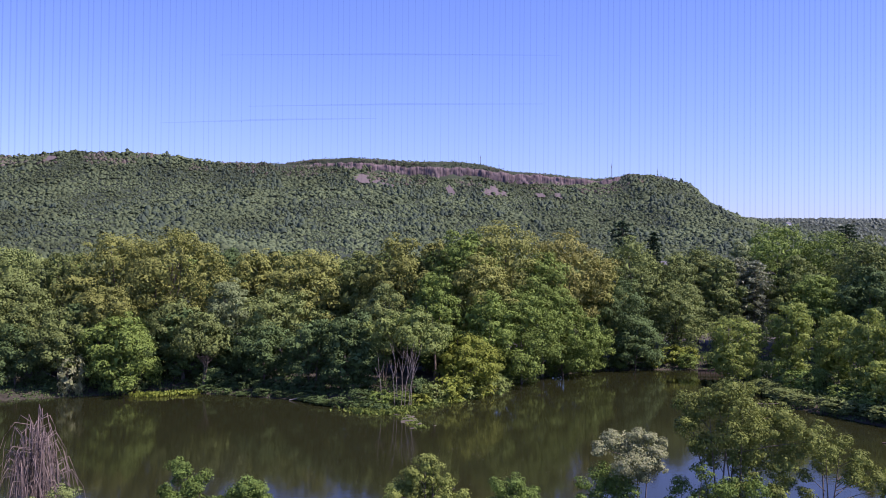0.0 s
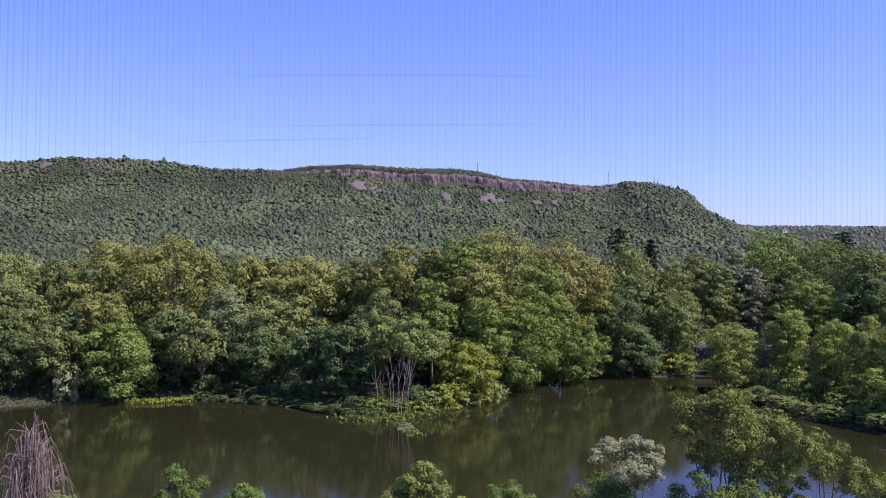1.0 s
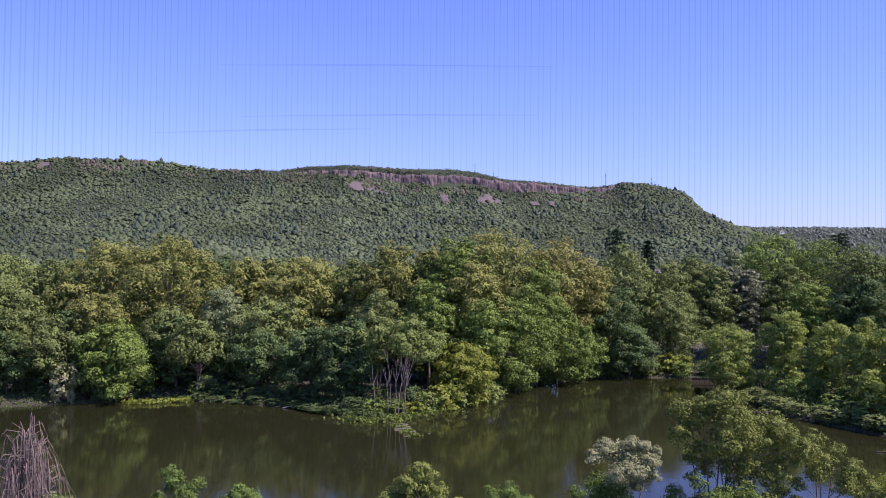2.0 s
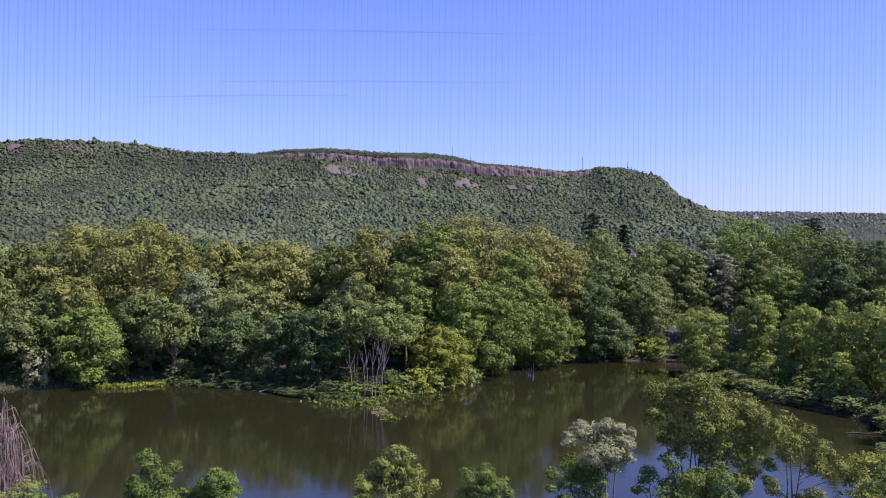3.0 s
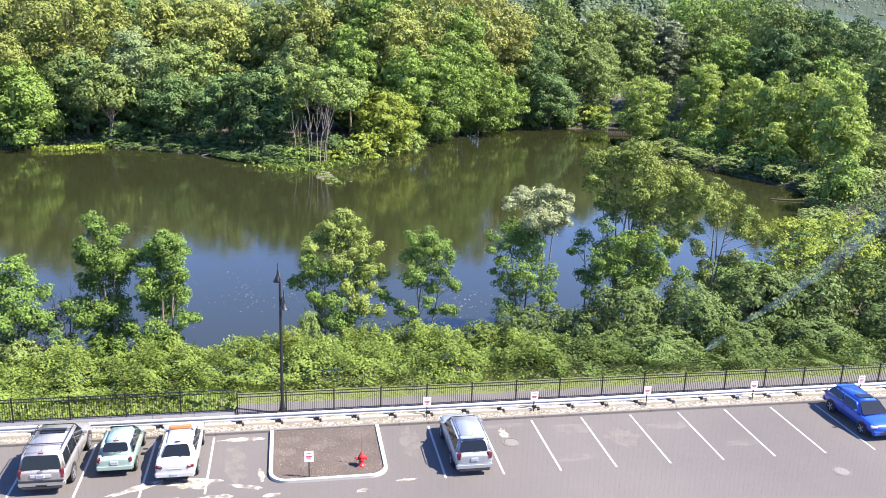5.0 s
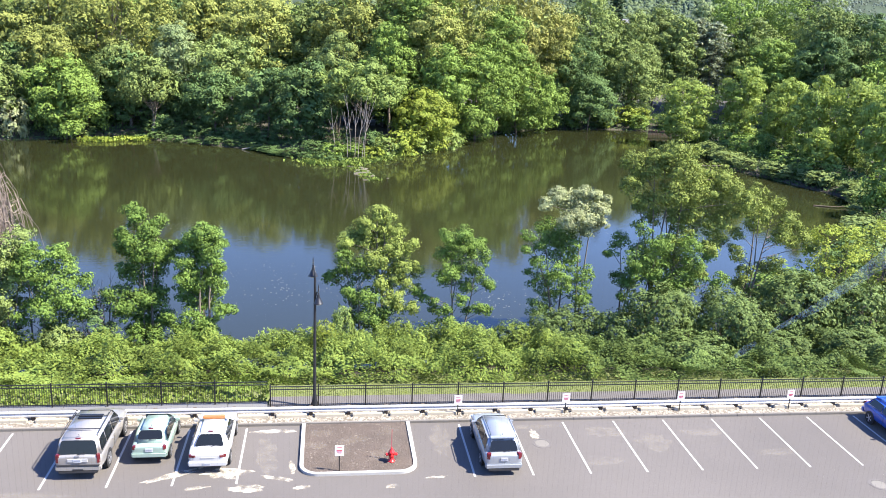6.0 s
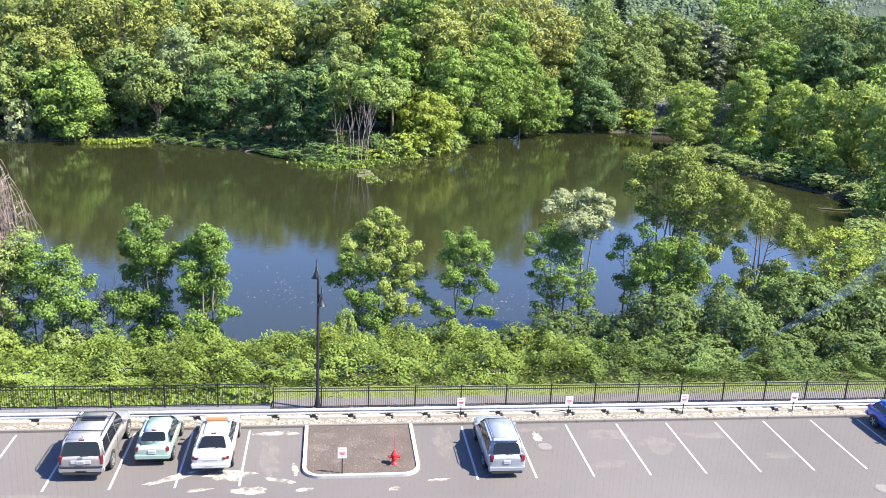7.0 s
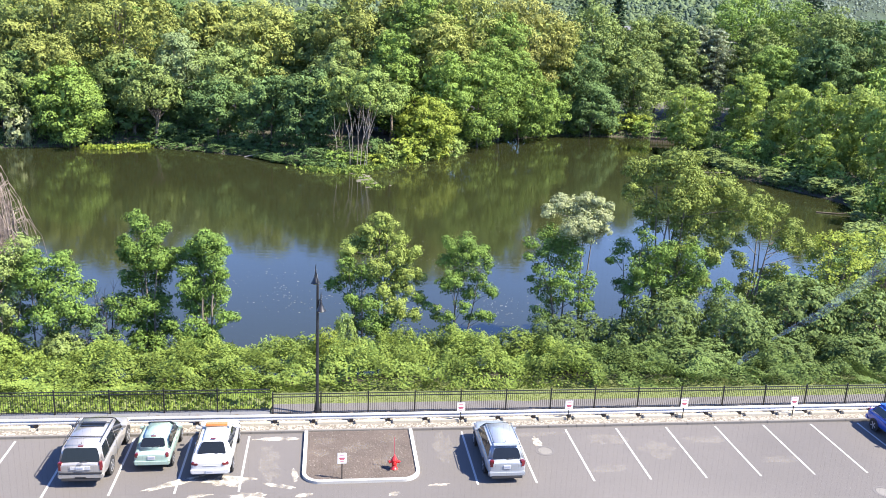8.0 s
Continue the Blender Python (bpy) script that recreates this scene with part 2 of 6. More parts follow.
def raw(name, verts, quads, material, parent=None, label="", smooth=False):
    """The same from arrays of corners and four-cornered (or three-cornered) faces."""
    me = bpy.data.meshes.new(name)
    verts, quads = np.asarray(verts, np.float32), np.asarray(quads, np.int32)
    n, k = quads.shape
    me.vertices.add(len(verts))
    me.vertices.foreach_set("co", verts.ravel())
    me.loops.add(n * k)
    me.loops.foreach_set("vertex_index", quads.ravel())
    me.polygons.add(n)
    me.polygons.foreach_set("loop_start", np.arange(0, n * k, k, dtype=np.int32))
    if smooth:
        me.polygons.foreach_set("use_smooth", np.ones(n, bool))
    me.update(calc_edges=True)
    me.validate()
    return finish(new(name, me), material, parent, label)


def shared(name, me, parent, m):
    """A further object on a mesh that exists already."""
    ob = new(name, me)
    ob.parent, ob.matrix_basis = parent, m
    return ob


def root(name, m, label, category, group="", kind=""):
    ob = new(name)
    ob.empty_display_size = 0.2
    ob.matrix_basis = m
    return tagged(ob, label, category, group, kind)


def box(bm, x0, x1, y0, y1, z0, z1, bevel=0.0, m=None):
    made = bmesh.ops.create_cube(bm, size=1, matrix=Matrix.Translation(((x0 + x1) / 2, (y0 + y1) / 2, (z0 + z1) / 2)) @ Matrix.Diagonal((x1 - x0, y1 - y0, z1 - z0, 1)))
    if bevel:
        edges = list({e for v in made["verts"] for e in v.link_edges})
        out = bmesh.ops.bevel(bm, geom=edges, offset=bevel, segments=2, affect="EDGES")
        made = {"verts": list({v for f in out["faces"] for v in f.verts} | {v for v in made["verts"] if v.is_valid})}
    if m is not None:
        bmesh.ops.transform(bm, matrix=m, verts=[v for v in made["verts"] if v.is_valid])


def block(*spec, bevel=0.0, m=None):
    bm = bmesh.new()
    box(bm, *spec, bevel=bevel, m=m)
    return bm


def lathe(profile, sides=12):
    """A turned form from (radius, height) pairs."""
    bm = bmesh.new()
    rings = []
    for r, z in profile:
        rings.append([bm.verts.new((r * math.cos(2 * math.pi * i / sides), r * math.sin(2 * math.pi * i / sides), z)) for i in range(sides)])
    for a, b in zip(rings, rings[1:]):
        for i in range(sides):
            bm.faces.new((a[i], a[(i + 1) % sides], b[(i + 1) % sides], b[i]))
    bm.faces.new(rings[-1])
    bm.faces.new(rings[0][::-1])
    return bm


def tube_arrays(points, radii, sides=6):
    points = np.asarray(points, float)
    verts, faces = [], []
    for i, p in enumerate(points):
        way = points[min(i + 1, len(points) - 1)] - points[max(i - 1, 0)]
        way = way / (np.linalg.norm(way) + 1e-9)
        side = np.cross(way, (0.31, 0.95, 0.05) if abs(way[2]) > 0.7 else (0, 0, 1.0))
        side /= np.linalg.norm(side) + 1e-9
        up = np.cross(side, way)
        for k in range(sides):
            a = 2 * math.pi * k / sides
            verts.append(p + radii[i] * (math.cos(a) * side + math.sin(a) * up))
    for i in range(len(points) - 1):
        for k in range(sides):
            a, b = i * sides + k, i * sides + (k + 1) % sides
            faces.append((a, b, b + sides, a + sides))
    return np.array(verts), np.array(faces)


def join(pieces):
    verts, faces, n = [], [], 0
    for v, q in pieces:
        verts.append(v)
        faces.append(q + n)
        n += len(v)
    return np.concatenate(verts), np.concatenate(faces)


def bumps(x, y, scale, seed=0):
    """Smooth value noise in -1..1 on arrays."""
    x, y = np.asarray(x, float) / scale + 17.3 * seed, np.asarray(y, float) / scale - 9.1 * seed
    xi, yi = np.floor(x), np.floor(y)
    fx, fy = x - xi, y - yi
    fx, fy = fx * fx * (3 - 2 * fx), fy * fy * (3 - 2 * fy)

    def lattice(a, b):
        s = np.sin(a * 127.1 + b * 311.7 + seed * 74.7) * 43758.5453
        return (s - np.floor(s)) * 2 - 1
    return (lattice(xi, yi) * (1 - fx) + lattice(xi + 1, yi) * fx) * (1 - fy) + (lattice(xi, yi + 1) * (1 - fx) + lattice(xi + 1, yi + 1) * fx) * fy


def leaves(rng, centres, normals, size, plain=False):
    """Folded diamond leaves at the given places, or plain three-cornered ones where they are far off."""
    n = len(centres)
    normals = normals / (np.linalg.norm(normals, axis=1, keepdims=True) + 1e-9)
    t = rng.normal(size=(n, 3))
    t[:, 2] -= 0.4
    t -= normals * (t * normals).sum(1, keepdims=True)
    t /= np.linalg.norm(t, axis=1, keepdims=True) + 1e-9
    b = np.cross(normals, t)
    s = (size * rng.uniform(0.65, 1.35, n))[:, None]
    if plain:
        verts = np.stack([centres - t * s * 0.45 - b * s * 0.42, centres - t * s * 0.45 + b * s * 0.42, centres + t * s * 0.55], 1)
        return verts.reshape(-1, 3), np.arange(3 * n).reshape(n, 3)
    verts = np.stack([centres - t * s * 0.5, centres + b * s * 0.36 - normals * s * 0.1, centres + t * s * 0.5, centres - b * s * 0.36 - normals * s * 0.1], 1)
    return verts.reshape(-1, 3), np.arange(4 * n).reshape(n, 4)


# ---- the lie of the land ----
WATER_Z = -3.5
POND = [(-150, 54), (-40, 53), (-15, 53), (5, 53.5), (16, 56), (28, 59), (40, 63), (52, 72), (62, 88), (72, 103), (75, 113), (67, 133), (70, 152), (76, 178),
        (60, 180), (44, 177), (32, 166), (24, 156), (12, 142), (1, 131), (-8, 137), (-13, 143), (-33, 151), (-49, 147), (-60, 143), (-150, 146)]
RIDGE = [(-3000, 190), (-1600, 205), (-1100, 225), (-857, 242), (-763, 252), (-669, 261), (-529, 258), (-440, 252), (-349, 240), (-271, 241), (-219, 245), (-140, 257),
         (-61, 264), (72, 257), (180, 259), (248, 254), (316, 238), (385, 234), (454, 227), (523, 221), (593, 228), (663, 229), (712, 220), (747, 204),
         (790, 163), (875, 130), (976, 112), (1200, 70), (1500, 40), (3000, 20)]


def from_pond(x, y):
    """Metres from the pond's edge, minus inside it."""
    x, y = np.asarray(x, float), np.asarray(y, float)
    best, inside = np.full(x.shape, 1e9), np.zeros(x.shape, bool)
    for (ax, ay), (bx, by) in zip(POND, POND[1:] + POND[:1]):
        dx, dy = bx - ax, by - ay
        k = np.clip(((x - ax) * dx + (y - ay) * dy) / (dx * dx + dy * dy), 0, 1)
        best = np.minimum(best, np.hypot(x - ax - k * dx, y - ay - k * dy))
        if ay != by:
            inside ^= ((ay > y) != (by > y)) & (x < (bx - ax) * (y - ay) / (by - ay) + ax)
    return np.where(inside, -best, best)


def land(x, y):
    """Height of the ground."""
    x, y = np.asarray(x, float), np.asarray(y, float)
    d = from_pond(x, y) + 0.7 * bumps(x, y, 7, 1)
    bank = WATER_Z + np.where(d < 0, np.maximum(d * 0.35, -2.0), np.minimum(d * 0.3, 0.9 + np.minimum(0.02 * d, 0.8)))
    near = np.clip((y - 43.6) / 9.0, 0, 1)
    near = near * near * (3 - 2 * near)
    z = np.where(y < 60, (-0.35) * (1 - near) + bank * near, bank) + np.where(d > 4, 0.25 * bumps(x, y, 11, 2), 0)
    z = np.where(y < 43.6, -0.35, z)
    s = np.clip((y - 1000) / 1000, 0, 1)
    ridge = np.interp(x, [p[0] for p in RIDGE], [p[1] for p in RIDGE])
    cliff = np.clip(1 - np.abs(x - 170) / 420, 0, 1) ** 0.5
    foot = np.clip(s / 0.955, 0, 1)
    slope = (ridge - 46 * cliff) * (0.55 * foot ** 1.35 + 0.45 * foot ** 3) + 34 * cliff * np.clip((s - 0.957) / 0.008, 0, 1) + 12 * cliff * np.clip((s - 0.965) / 0.035, 0, 1)
    hill = np.where(y > 2030, ridge * np.clip(1 - (y - 2030) / 500, 0, 1), slope)
    far = 213 * np.exp(-((y - 3500) / 420) ** 2) * np.clip((x - 900) / 600, 0, 1) * (1 + 0.04 * bumps(x, y, 400, 3))
    return z + np.where(y > 900, np.maximum(hill, far) - 3.0 * np.clip((y - 900) / 300, 0, 1), 0)


def steps(*stretches):
    return np.unique(np.concatenate([np.arange(a, b + 0.01, s) for a, b, s in stretches]))


def sheet(name, xs, ys, height, material, parent=None, label=""):
    gx, gy = np.meshgrid(xs, ys)
    verts = np.stack([gx, gy, height(gx, gy)], -1).reshape(-1, 3)
    i = np.arange((len(ys) - 1) * len(xs)).reshape(len(ys) - 1, len(xs))[:, :-1].ravel()
    faces = np.stack([i, i + 1, i + 1 + len(xs), i + len(xs)], 1)
    return raw(name, verts, faces, material, parent, label, smooth=True)


ground = tagged(sheet("ground", steps((-4800, -1700, 310), (-1700, -160, 28), (-160, 170, 2.5), (170, 1700, 28), (1700, 4800, 310)),
                      steps((-400, 20, 30), (20, 250, 2.5), (250, 1000, 50), (1000, 2060, 20), (2060, 4800, 100)), land, SOIL),
                "brown soil and leaf litter running to a wooded ridge", "ground", kind="structure")

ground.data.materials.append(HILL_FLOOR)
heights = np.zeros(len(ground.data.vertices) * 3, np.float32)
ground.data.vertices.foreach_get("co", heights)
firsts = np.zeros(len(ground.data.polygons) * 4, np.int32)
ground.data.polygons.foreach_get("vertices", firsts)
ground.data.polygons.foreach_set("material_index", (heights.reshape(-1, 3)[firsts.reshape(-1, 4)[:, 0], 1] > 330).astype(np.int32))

pond = tagged(raw("water", [(-260, 47, WATER_Z), (125, 47, WATER_Z), (125, 200, WATER_Z), (-260, 200, WATER_Z)], [(0, 1, 2, 3)], WATER),
              "murky brown-green pond with faint ripples", "pond", kind="structure")

# ---- car park ----
CURB_Y = 38.35
car_park = part("car_park", block(-75, 90, 0.9, CURB_Y, -0.3, 0.0), ASPHALT)
tagged(car_park, "sun-bleached grey asphalt car park with painted stalls", "car park", kind="structure")
verge = tagged(part("verge", block(-75, 90, CURB_Y + 0.15, 40.5, -0.3, 0.06), SAND), "strip of pale sandy grit along the kerb", "verge", kind="structure")
path = tagged(part("path", block(-2.9, 90, 40.55, 41.6, -0.3, 0.02), PATH_ASPHALT), "narrow grey asphalt walkway behind the fence", "path", kind="structure")
lawn = tagged(sheet("grass_strip", steps((-75, 90, 1.0)), steps((40.9, 44.9, 0.2)), lambda x, y: np.where((x > -3.4) & (y < 41.45), -0.2, 0.0) + 0.03 * bumps(x, y, 1.7, 5) - np.maximum(y - 44, 0) * 0.25, GRASS),
              "mown yellow-green grass strip beside the walkway", "grass", kind="structure")

STALLS = [-17.29, -14.59, -11.89, -9.19, -6.49, -3.79, 6.70, 9.40, 12.10, 14.80, 17.50, 20.20, 22.90, 25.60, 28.30, 34.4, 37.1]
stripe_mesh = None
for x in STALLS:
    if stripe_mesh is None:
        stripe = part("stall_line", block(-0.048, 0.048, 33.13, 38.15, 0.0, 0.005), PAINT, car_park)
        stripe.matrix_basis, stripe_mesh = pose(x, 0, 0), stripe.data
    else:
        shared("stall_line", stripe_mesh, car_park, pose(x, 0, 0))


def blob(name, cx, cy, rx, ry, z, material, parent, seed, turn=0.0, points=22, label=""):
    """A thin flat patch with an uneven rim."""
    r = random.Random(seed)
    bm = bmesh.new()
    rim = []
    for i in range(points):
        a = 2 * math.pi * i / points
        k = 1 + r.uniform(-0.28, 0.28)
        u, v = rx * k * math.cos(a), ry * k * math.sin(a)
        rim.append(bm.verts.new((cx + u * math.cos(turn) - v * math.sin(turn), cy + u * math.sin(turn) + v * math.cos(turn), z)))
    bm.faces.new(rim)
    return part(name, bm, material, parent, label)


for i, (cx, cy, rx, ry, turn) in enumerate([(-6.6, 34.0, 1.25, 0.2, 0.45), (-4.3, 34.05, 1.1, 0.42, -0.05), (-5.5, 32.9, 0.55, 0.12, 0.1), (-3.3, 32.75, 0.75, 0.3, 0.0), (-1.45, 34.4, 0.16, 0.5, 0.1),
                                            (-2.1, 33.5, 0.7, 0.14, -0.3), (-1.0, 32.7, 0.35, 0.14, 0.2), (2.9, 32.6, 0.3, 0.15, 0.3), (4.9, 33.2, 0.5, 0.1, 0.1), (10.3, 36.9, 0.22, 0.5, 0.0), (-2.4, 37.8, 1.0, 0.2, 0)]):
    blob("sand_stain", cx, cy, rx, ry, 0.004 + 0.0004 * i, STAIN, car_park, i, turn)
for i, (cx, cy, rx, ry, turn) in enumerate([(14.0, 37.0, 1.1, 0.5, 0.0), (13.2, 34.2, 0.9, 0.35, 0.1), (16.2, 35.8, 0.8, 0.9, 0.2), (19, 36.8, 1.0, 0.4, 0), (5.6, 36.5, 0.5, 1.4, 0), (22, 34.6, 1.0, 0.3, 0.1), (-13, 32.6, 2.4, 0.3, 0.05), (-2.7, 35.4, 0.5, 1.6, 0.1), (10.6, 37.7, 1.2, 0.25, 0)]):
    blob("dust_patch", cx, cy, rx, ry, 0.0015 + 0.0002 * i, DUST, car_park, 60 + i, turn)
for x, y in ((10.49, 36.02), (25.32, 31.46)):
    manhole = root("manhole_cover", pose(x, y, 0), "round pale iron cover set in the asphalt", "manhole")
    part("rim", lathe([(0.48, 0.0), (0.48, 0.008), (0.36, 0.008), (0.36, 0.0)], 20), PATH_ASPHALT, manhole)
    part("lid", lathe([(0.35, 0.0), (0.34, 0.007), (0.1, 0.007)], 20), CONCRETE, manhole)

# kerb stones along the back of the stalls
kerb = tagged(new("kerb"), "pale grey granite kerb along the stalls", "kerb", kind="structure")
stone_mesh = None
for i in range(66):
    m = pose(-45 + i * 1.5, CURB_Y + 0.075, 0)
    if stone_mesh is None:
        first = part("kerb_stone", block(-0.747, 0.747, -0.075, 0.075, -0.2, 0.13, bevel=0.015), CONCRETE, kerb)
        first.matrix_basis, stone_mesh = m, first.data
    else:
        shared("kerb_stone", stone_mesh, kerb, m)


def pebbles(name, area, count, size, material, seed, z, label, category, parent=None):
    rng = np.random.default_rng(seed)
    x0, x1, y0, y1 = area
    c = np.stack([rng.uniform(x0, x1, count), rng.uniform(y0, y1, count), np.full(count, z)], 1)
    base = np.array([(1, 0, 0), (0, 1, 0), (-1, 0, 0), (0, -1, 0), (0, 0, 0.8), (0, 0, -0.5)], float)
    tris = np.array([(0, 1, 4), (1, 2, 4), (2, 3, 4), (3, 0, 4)])
    s = (size * rng.uniform(0.5, 1.5, (count, 1, 1)))
    a = rng.uniform(0, 6.28, count)
    ca, sa = np.cos(a)[:, None], np.sin(a)[:, None]
    b = base[None] * np.array([1, 0.7, 0.6]) * s * rng.uniform(0.7, 1.3, (count, 6, 1))
    v = np.stack([b[..., 0] * ca - b[..., 1] * sa, b[..., 0] * sa + b[..., 1] * ca, b[..., 2]], -1) + c[:, None]
    f = (tris[None] + 6 * np.arange(count)[:, None, None]).reshape(-1, 3)
    return tagged(raw(name, v.reshape(-1, 3), f, material, parent), label, category, kind="stuff")


pebbles("gravel", (-32, 50, CURB_Y + 0.17, 39.9), 14000, 0.058, STONE, 4, 0.065, "loose pale gravel stones under the guard rail", "gravel")

# ---- mulched island ----
def island_outline(grow):
    pts = []
    x0, x1, y0, r = -1.13 - grow, 4.2 + grow, 33.55 - grow, 0.85 + grow
    pts.append((x0, CURB_Y))
    for i in range(9):
        a = math.pi + i * math.pi / 16
        pts.append((x0 + r + r * math.cos(a), y0 + r + r * math.sin(a)))
    for i in range(9):
        a = 1.5 * math.pi + i * math.pi / 16
        pts.append((x1 - r + r * math.cos(a), y0 + r + r * math.sin(a)))
    pts.append((x1, CURB_Y))
    return pts


bm = bmesh.new()
outer, inner = island_outline(0.0), island_outline(-0.17)
rings = [[bm.verts.new((x, y, z)) for x, y in pts] for pts, z in ((outer, 0), (outer, 0.13), (inner, 0.13), (inner, 0.02))]
for a, b in zip(rings, rings[1:]):
    for i in range(len(a) - 1):
        bm.faces.new((a[i], a[i + 1], b[i + 1], b[i]))
island_kerb = tagged(part("island_kerb", bm, PAINT), "white-painted kerb round a planting island", "kerb", kind="structure")
bm = bmesh.new()
bm.faces.new([bm.verts.new((x, y, 0.06)) for x, y in island_outline(-0.165)])
island_bed = tagged(part("planting_bed", bm, MULCH), "brown bark mulch bed in the car park island", "planting bed", kind="structure")
pebbles("mulch", (-0.9, 4.0, 33.85, CURB_Y), 6500, 0.045, MULCH, 5, 0.065, "loose brown bark chips", "mulch")
pebbles("dry_chips", (-0.9, 4.0, 33.85, CURB_Y), 500, 0.035, CHIP, 6, 0.07, "pale dry bark chips scattered on the bed", "mulch")


def sign(x, y, height, base_z):
    s = root("parking_sign", pose(x, y, base_z), "small white parking sign with red lettering on a dark post", "sign", "parking signs")
    part("post", block(-0.025, 0.025, -0.02, 0.02, 0, height - 0.1, bevel=0.004), BLACK, s)
    plate = part("sign_plate", block(-0.2, 0.2, -0.035, -0.022, height - 0.52, height, bevel=0.004), SIGN_WHITE, s)
    for z, w, h in ((0.42, 0.11, 0.025), (0.27, 0.13, 0.055), (0.2, 0.1, 0.04), (0.11, 0.08, 0.02)):
        part("red_bar", block(-w, w, -0.04, -0.0355, height - 0.52 + z - h / 2, height - 0.52 + z + h / 2), SIGN_RED, plate)
    return s


for x, y, h, z in ((0.64, 33.85, 1.3, 0.06), (6.75, 39.0, 1.14, 0.06), (12.45, 39.0, 1.14, 0.06), (18.75, 39.0, 1.14, 0.06), (25.0, 39.0, 1.14, 0.06), (31.6, 39.0, 1.14, 0.06)):
    sign(x, y, h, z)

for i, (x, y, rx, ry) in enumerate(((-0.2, 37.4, 0.7, 0.3), (1.4, 36.7, 0.8, 0.35), (3.1, 37.5, 0.6, 0.35), (0.6, 35.3, 0.7, 0.25), (2.5, 35.4, 0.8, 0.3), (-0.4, 36.2, 0.35, 0.5))):
    blob("dust_patch", x, y, rx, ry, 0.072 + 0.0005 * i, DUST, island_bed, 90 + i, 0.3 * i)

hydrant = root("fire_hydrant", pose(3.03, 34.6, 0.06), "red cast-iron fire hydrant in the mulch", "hydrant")
part("barrel", lathe([(0.17, 0), (0.17, 0.05), (0.115, 0.06), (0.11, 0.4), (0.15, 0.42), (0.15, 0.47), (0.13, 0.5), (0.09, 0.6), (0.04, 0.66), (0.035, 0.72), (0.001, 0.73)], 14), RED, hydrant, smooth=True)
for a in (0, 180, -90):
    cap = part("nozzle_cap", lathe([(0.065, 0), (0.065, 0.12), (0.075, 0.12), (0.075, 0.17), (0.025, 0.18), (0.025, 0.21)], 10), RED, hydrant)
    cap.matrix_basis = pose(0, 0, 0.36, 0, 0, a) @ pose(0.08, 0, 0, 0, 90, 0)
part("marker_rod", block(-0.012, 0.012, 0.1, 0.124, 0.3, 1.55), SIGN_RED, hydrant, "thin red and white marker rod")

# ---- guard rail ----
RAIL_Y = 39.3
guard = root("guard_rail", pose(0, RAIL_Y, 0.06), "galvanised steel guard rail on short timber posts", "guard rail")
profile = [(0.0, 0.20), (-0.07, 0.23), (-0.08, 0.29), (-0.015, 0.34), (-0.015, 0.37), (-0.08, 0.42), (-0.07, 0.48), (0.0, 0.51), (0.012, 0.51), (-0.05, 0.47), (-0.055, 0.43), (0.01, 0.38), (0.01, 0.33), (-0.055, 0.28), (-0.05, 0.24), (0.012, 0.20)]
for i in range(22):
    x0, x1 = -32 + i * 3.81, -32 + (i + 1) * 3.81 - 0.003
    bm = bmesh.new()
    a, b = [[bm.verts.new((x, y, z)) for y, z in profile] for x in (x0, x1)]
    for k in range(len(profile)):
        bm.faces.new((a[k], b[k], b[(k + 1) % len(profile)], a[(k + 1) % len(profile)]))
    bm.faces.new(a)
    bm.faces.new(b[::-1])
    part("beam", bm, STEEL, guard)
post_mesh = None
for i in range(44):
    m = pose(-31.2 + i * 1.905, 0.14, 0)
    if post_mesh is None:
        p = part("post", block(-0.09, 0.09, -0.13, 0.1, -0.2, 0.46, bevel=0.012), OLD_TIMBER, guard)
        p.matrix_basis, post_mesh = m, p.data
    else:
        shared("post", post_mesh, guard, m)

# added cream blocks imitate sunlit gravel; the gaps between them, post shadows
edging = tagged(new("edging"), "pale blocks standing in for sunlit gravel under the guard rail", "edging", kind="structure")
edge_mesh = None
for i in range(44):
    m = pose(-30.25 + i * 1.905, 39.14, 0.06, 0, 0, 0.6 * math.sin(i * 2.3))
    if edge_mesh is None:
        first = part("edging_block", block(-0.76, 0.76, -0.1, 0.1, -0.1, 0.17, bevel=0.025), SUNLIT_GRAVEL, edging)
        first.matrix_basis, edge_mesh = m, first.data
    else:
        shared("edging_block", edge_mesh, edging, m)

# ---- fence ----
FENCE_Y = 40.35
picket_mesh = rail_mesh = fpost_mesh = None
low_wall = tagged(new("low_wall"), "low grey stone wall under the fence", "wall", kind="structure")
cap_mesh = None
for i in range(26):
    m = pose(-53.95 + i * 2.0, FENCE_Y, 0)
    if cap_mesh is None:
        c = part("wall_block", block(-0.995, 0.995, -0.28, 0.28, -0.3, 0.2, bevel=0.02), WALL_STONE, low_wall)
        c.matrix_basis, cap_mesh = m, c.data
    else:
        shared("wall_block", cap_mesh, low_wall, m)


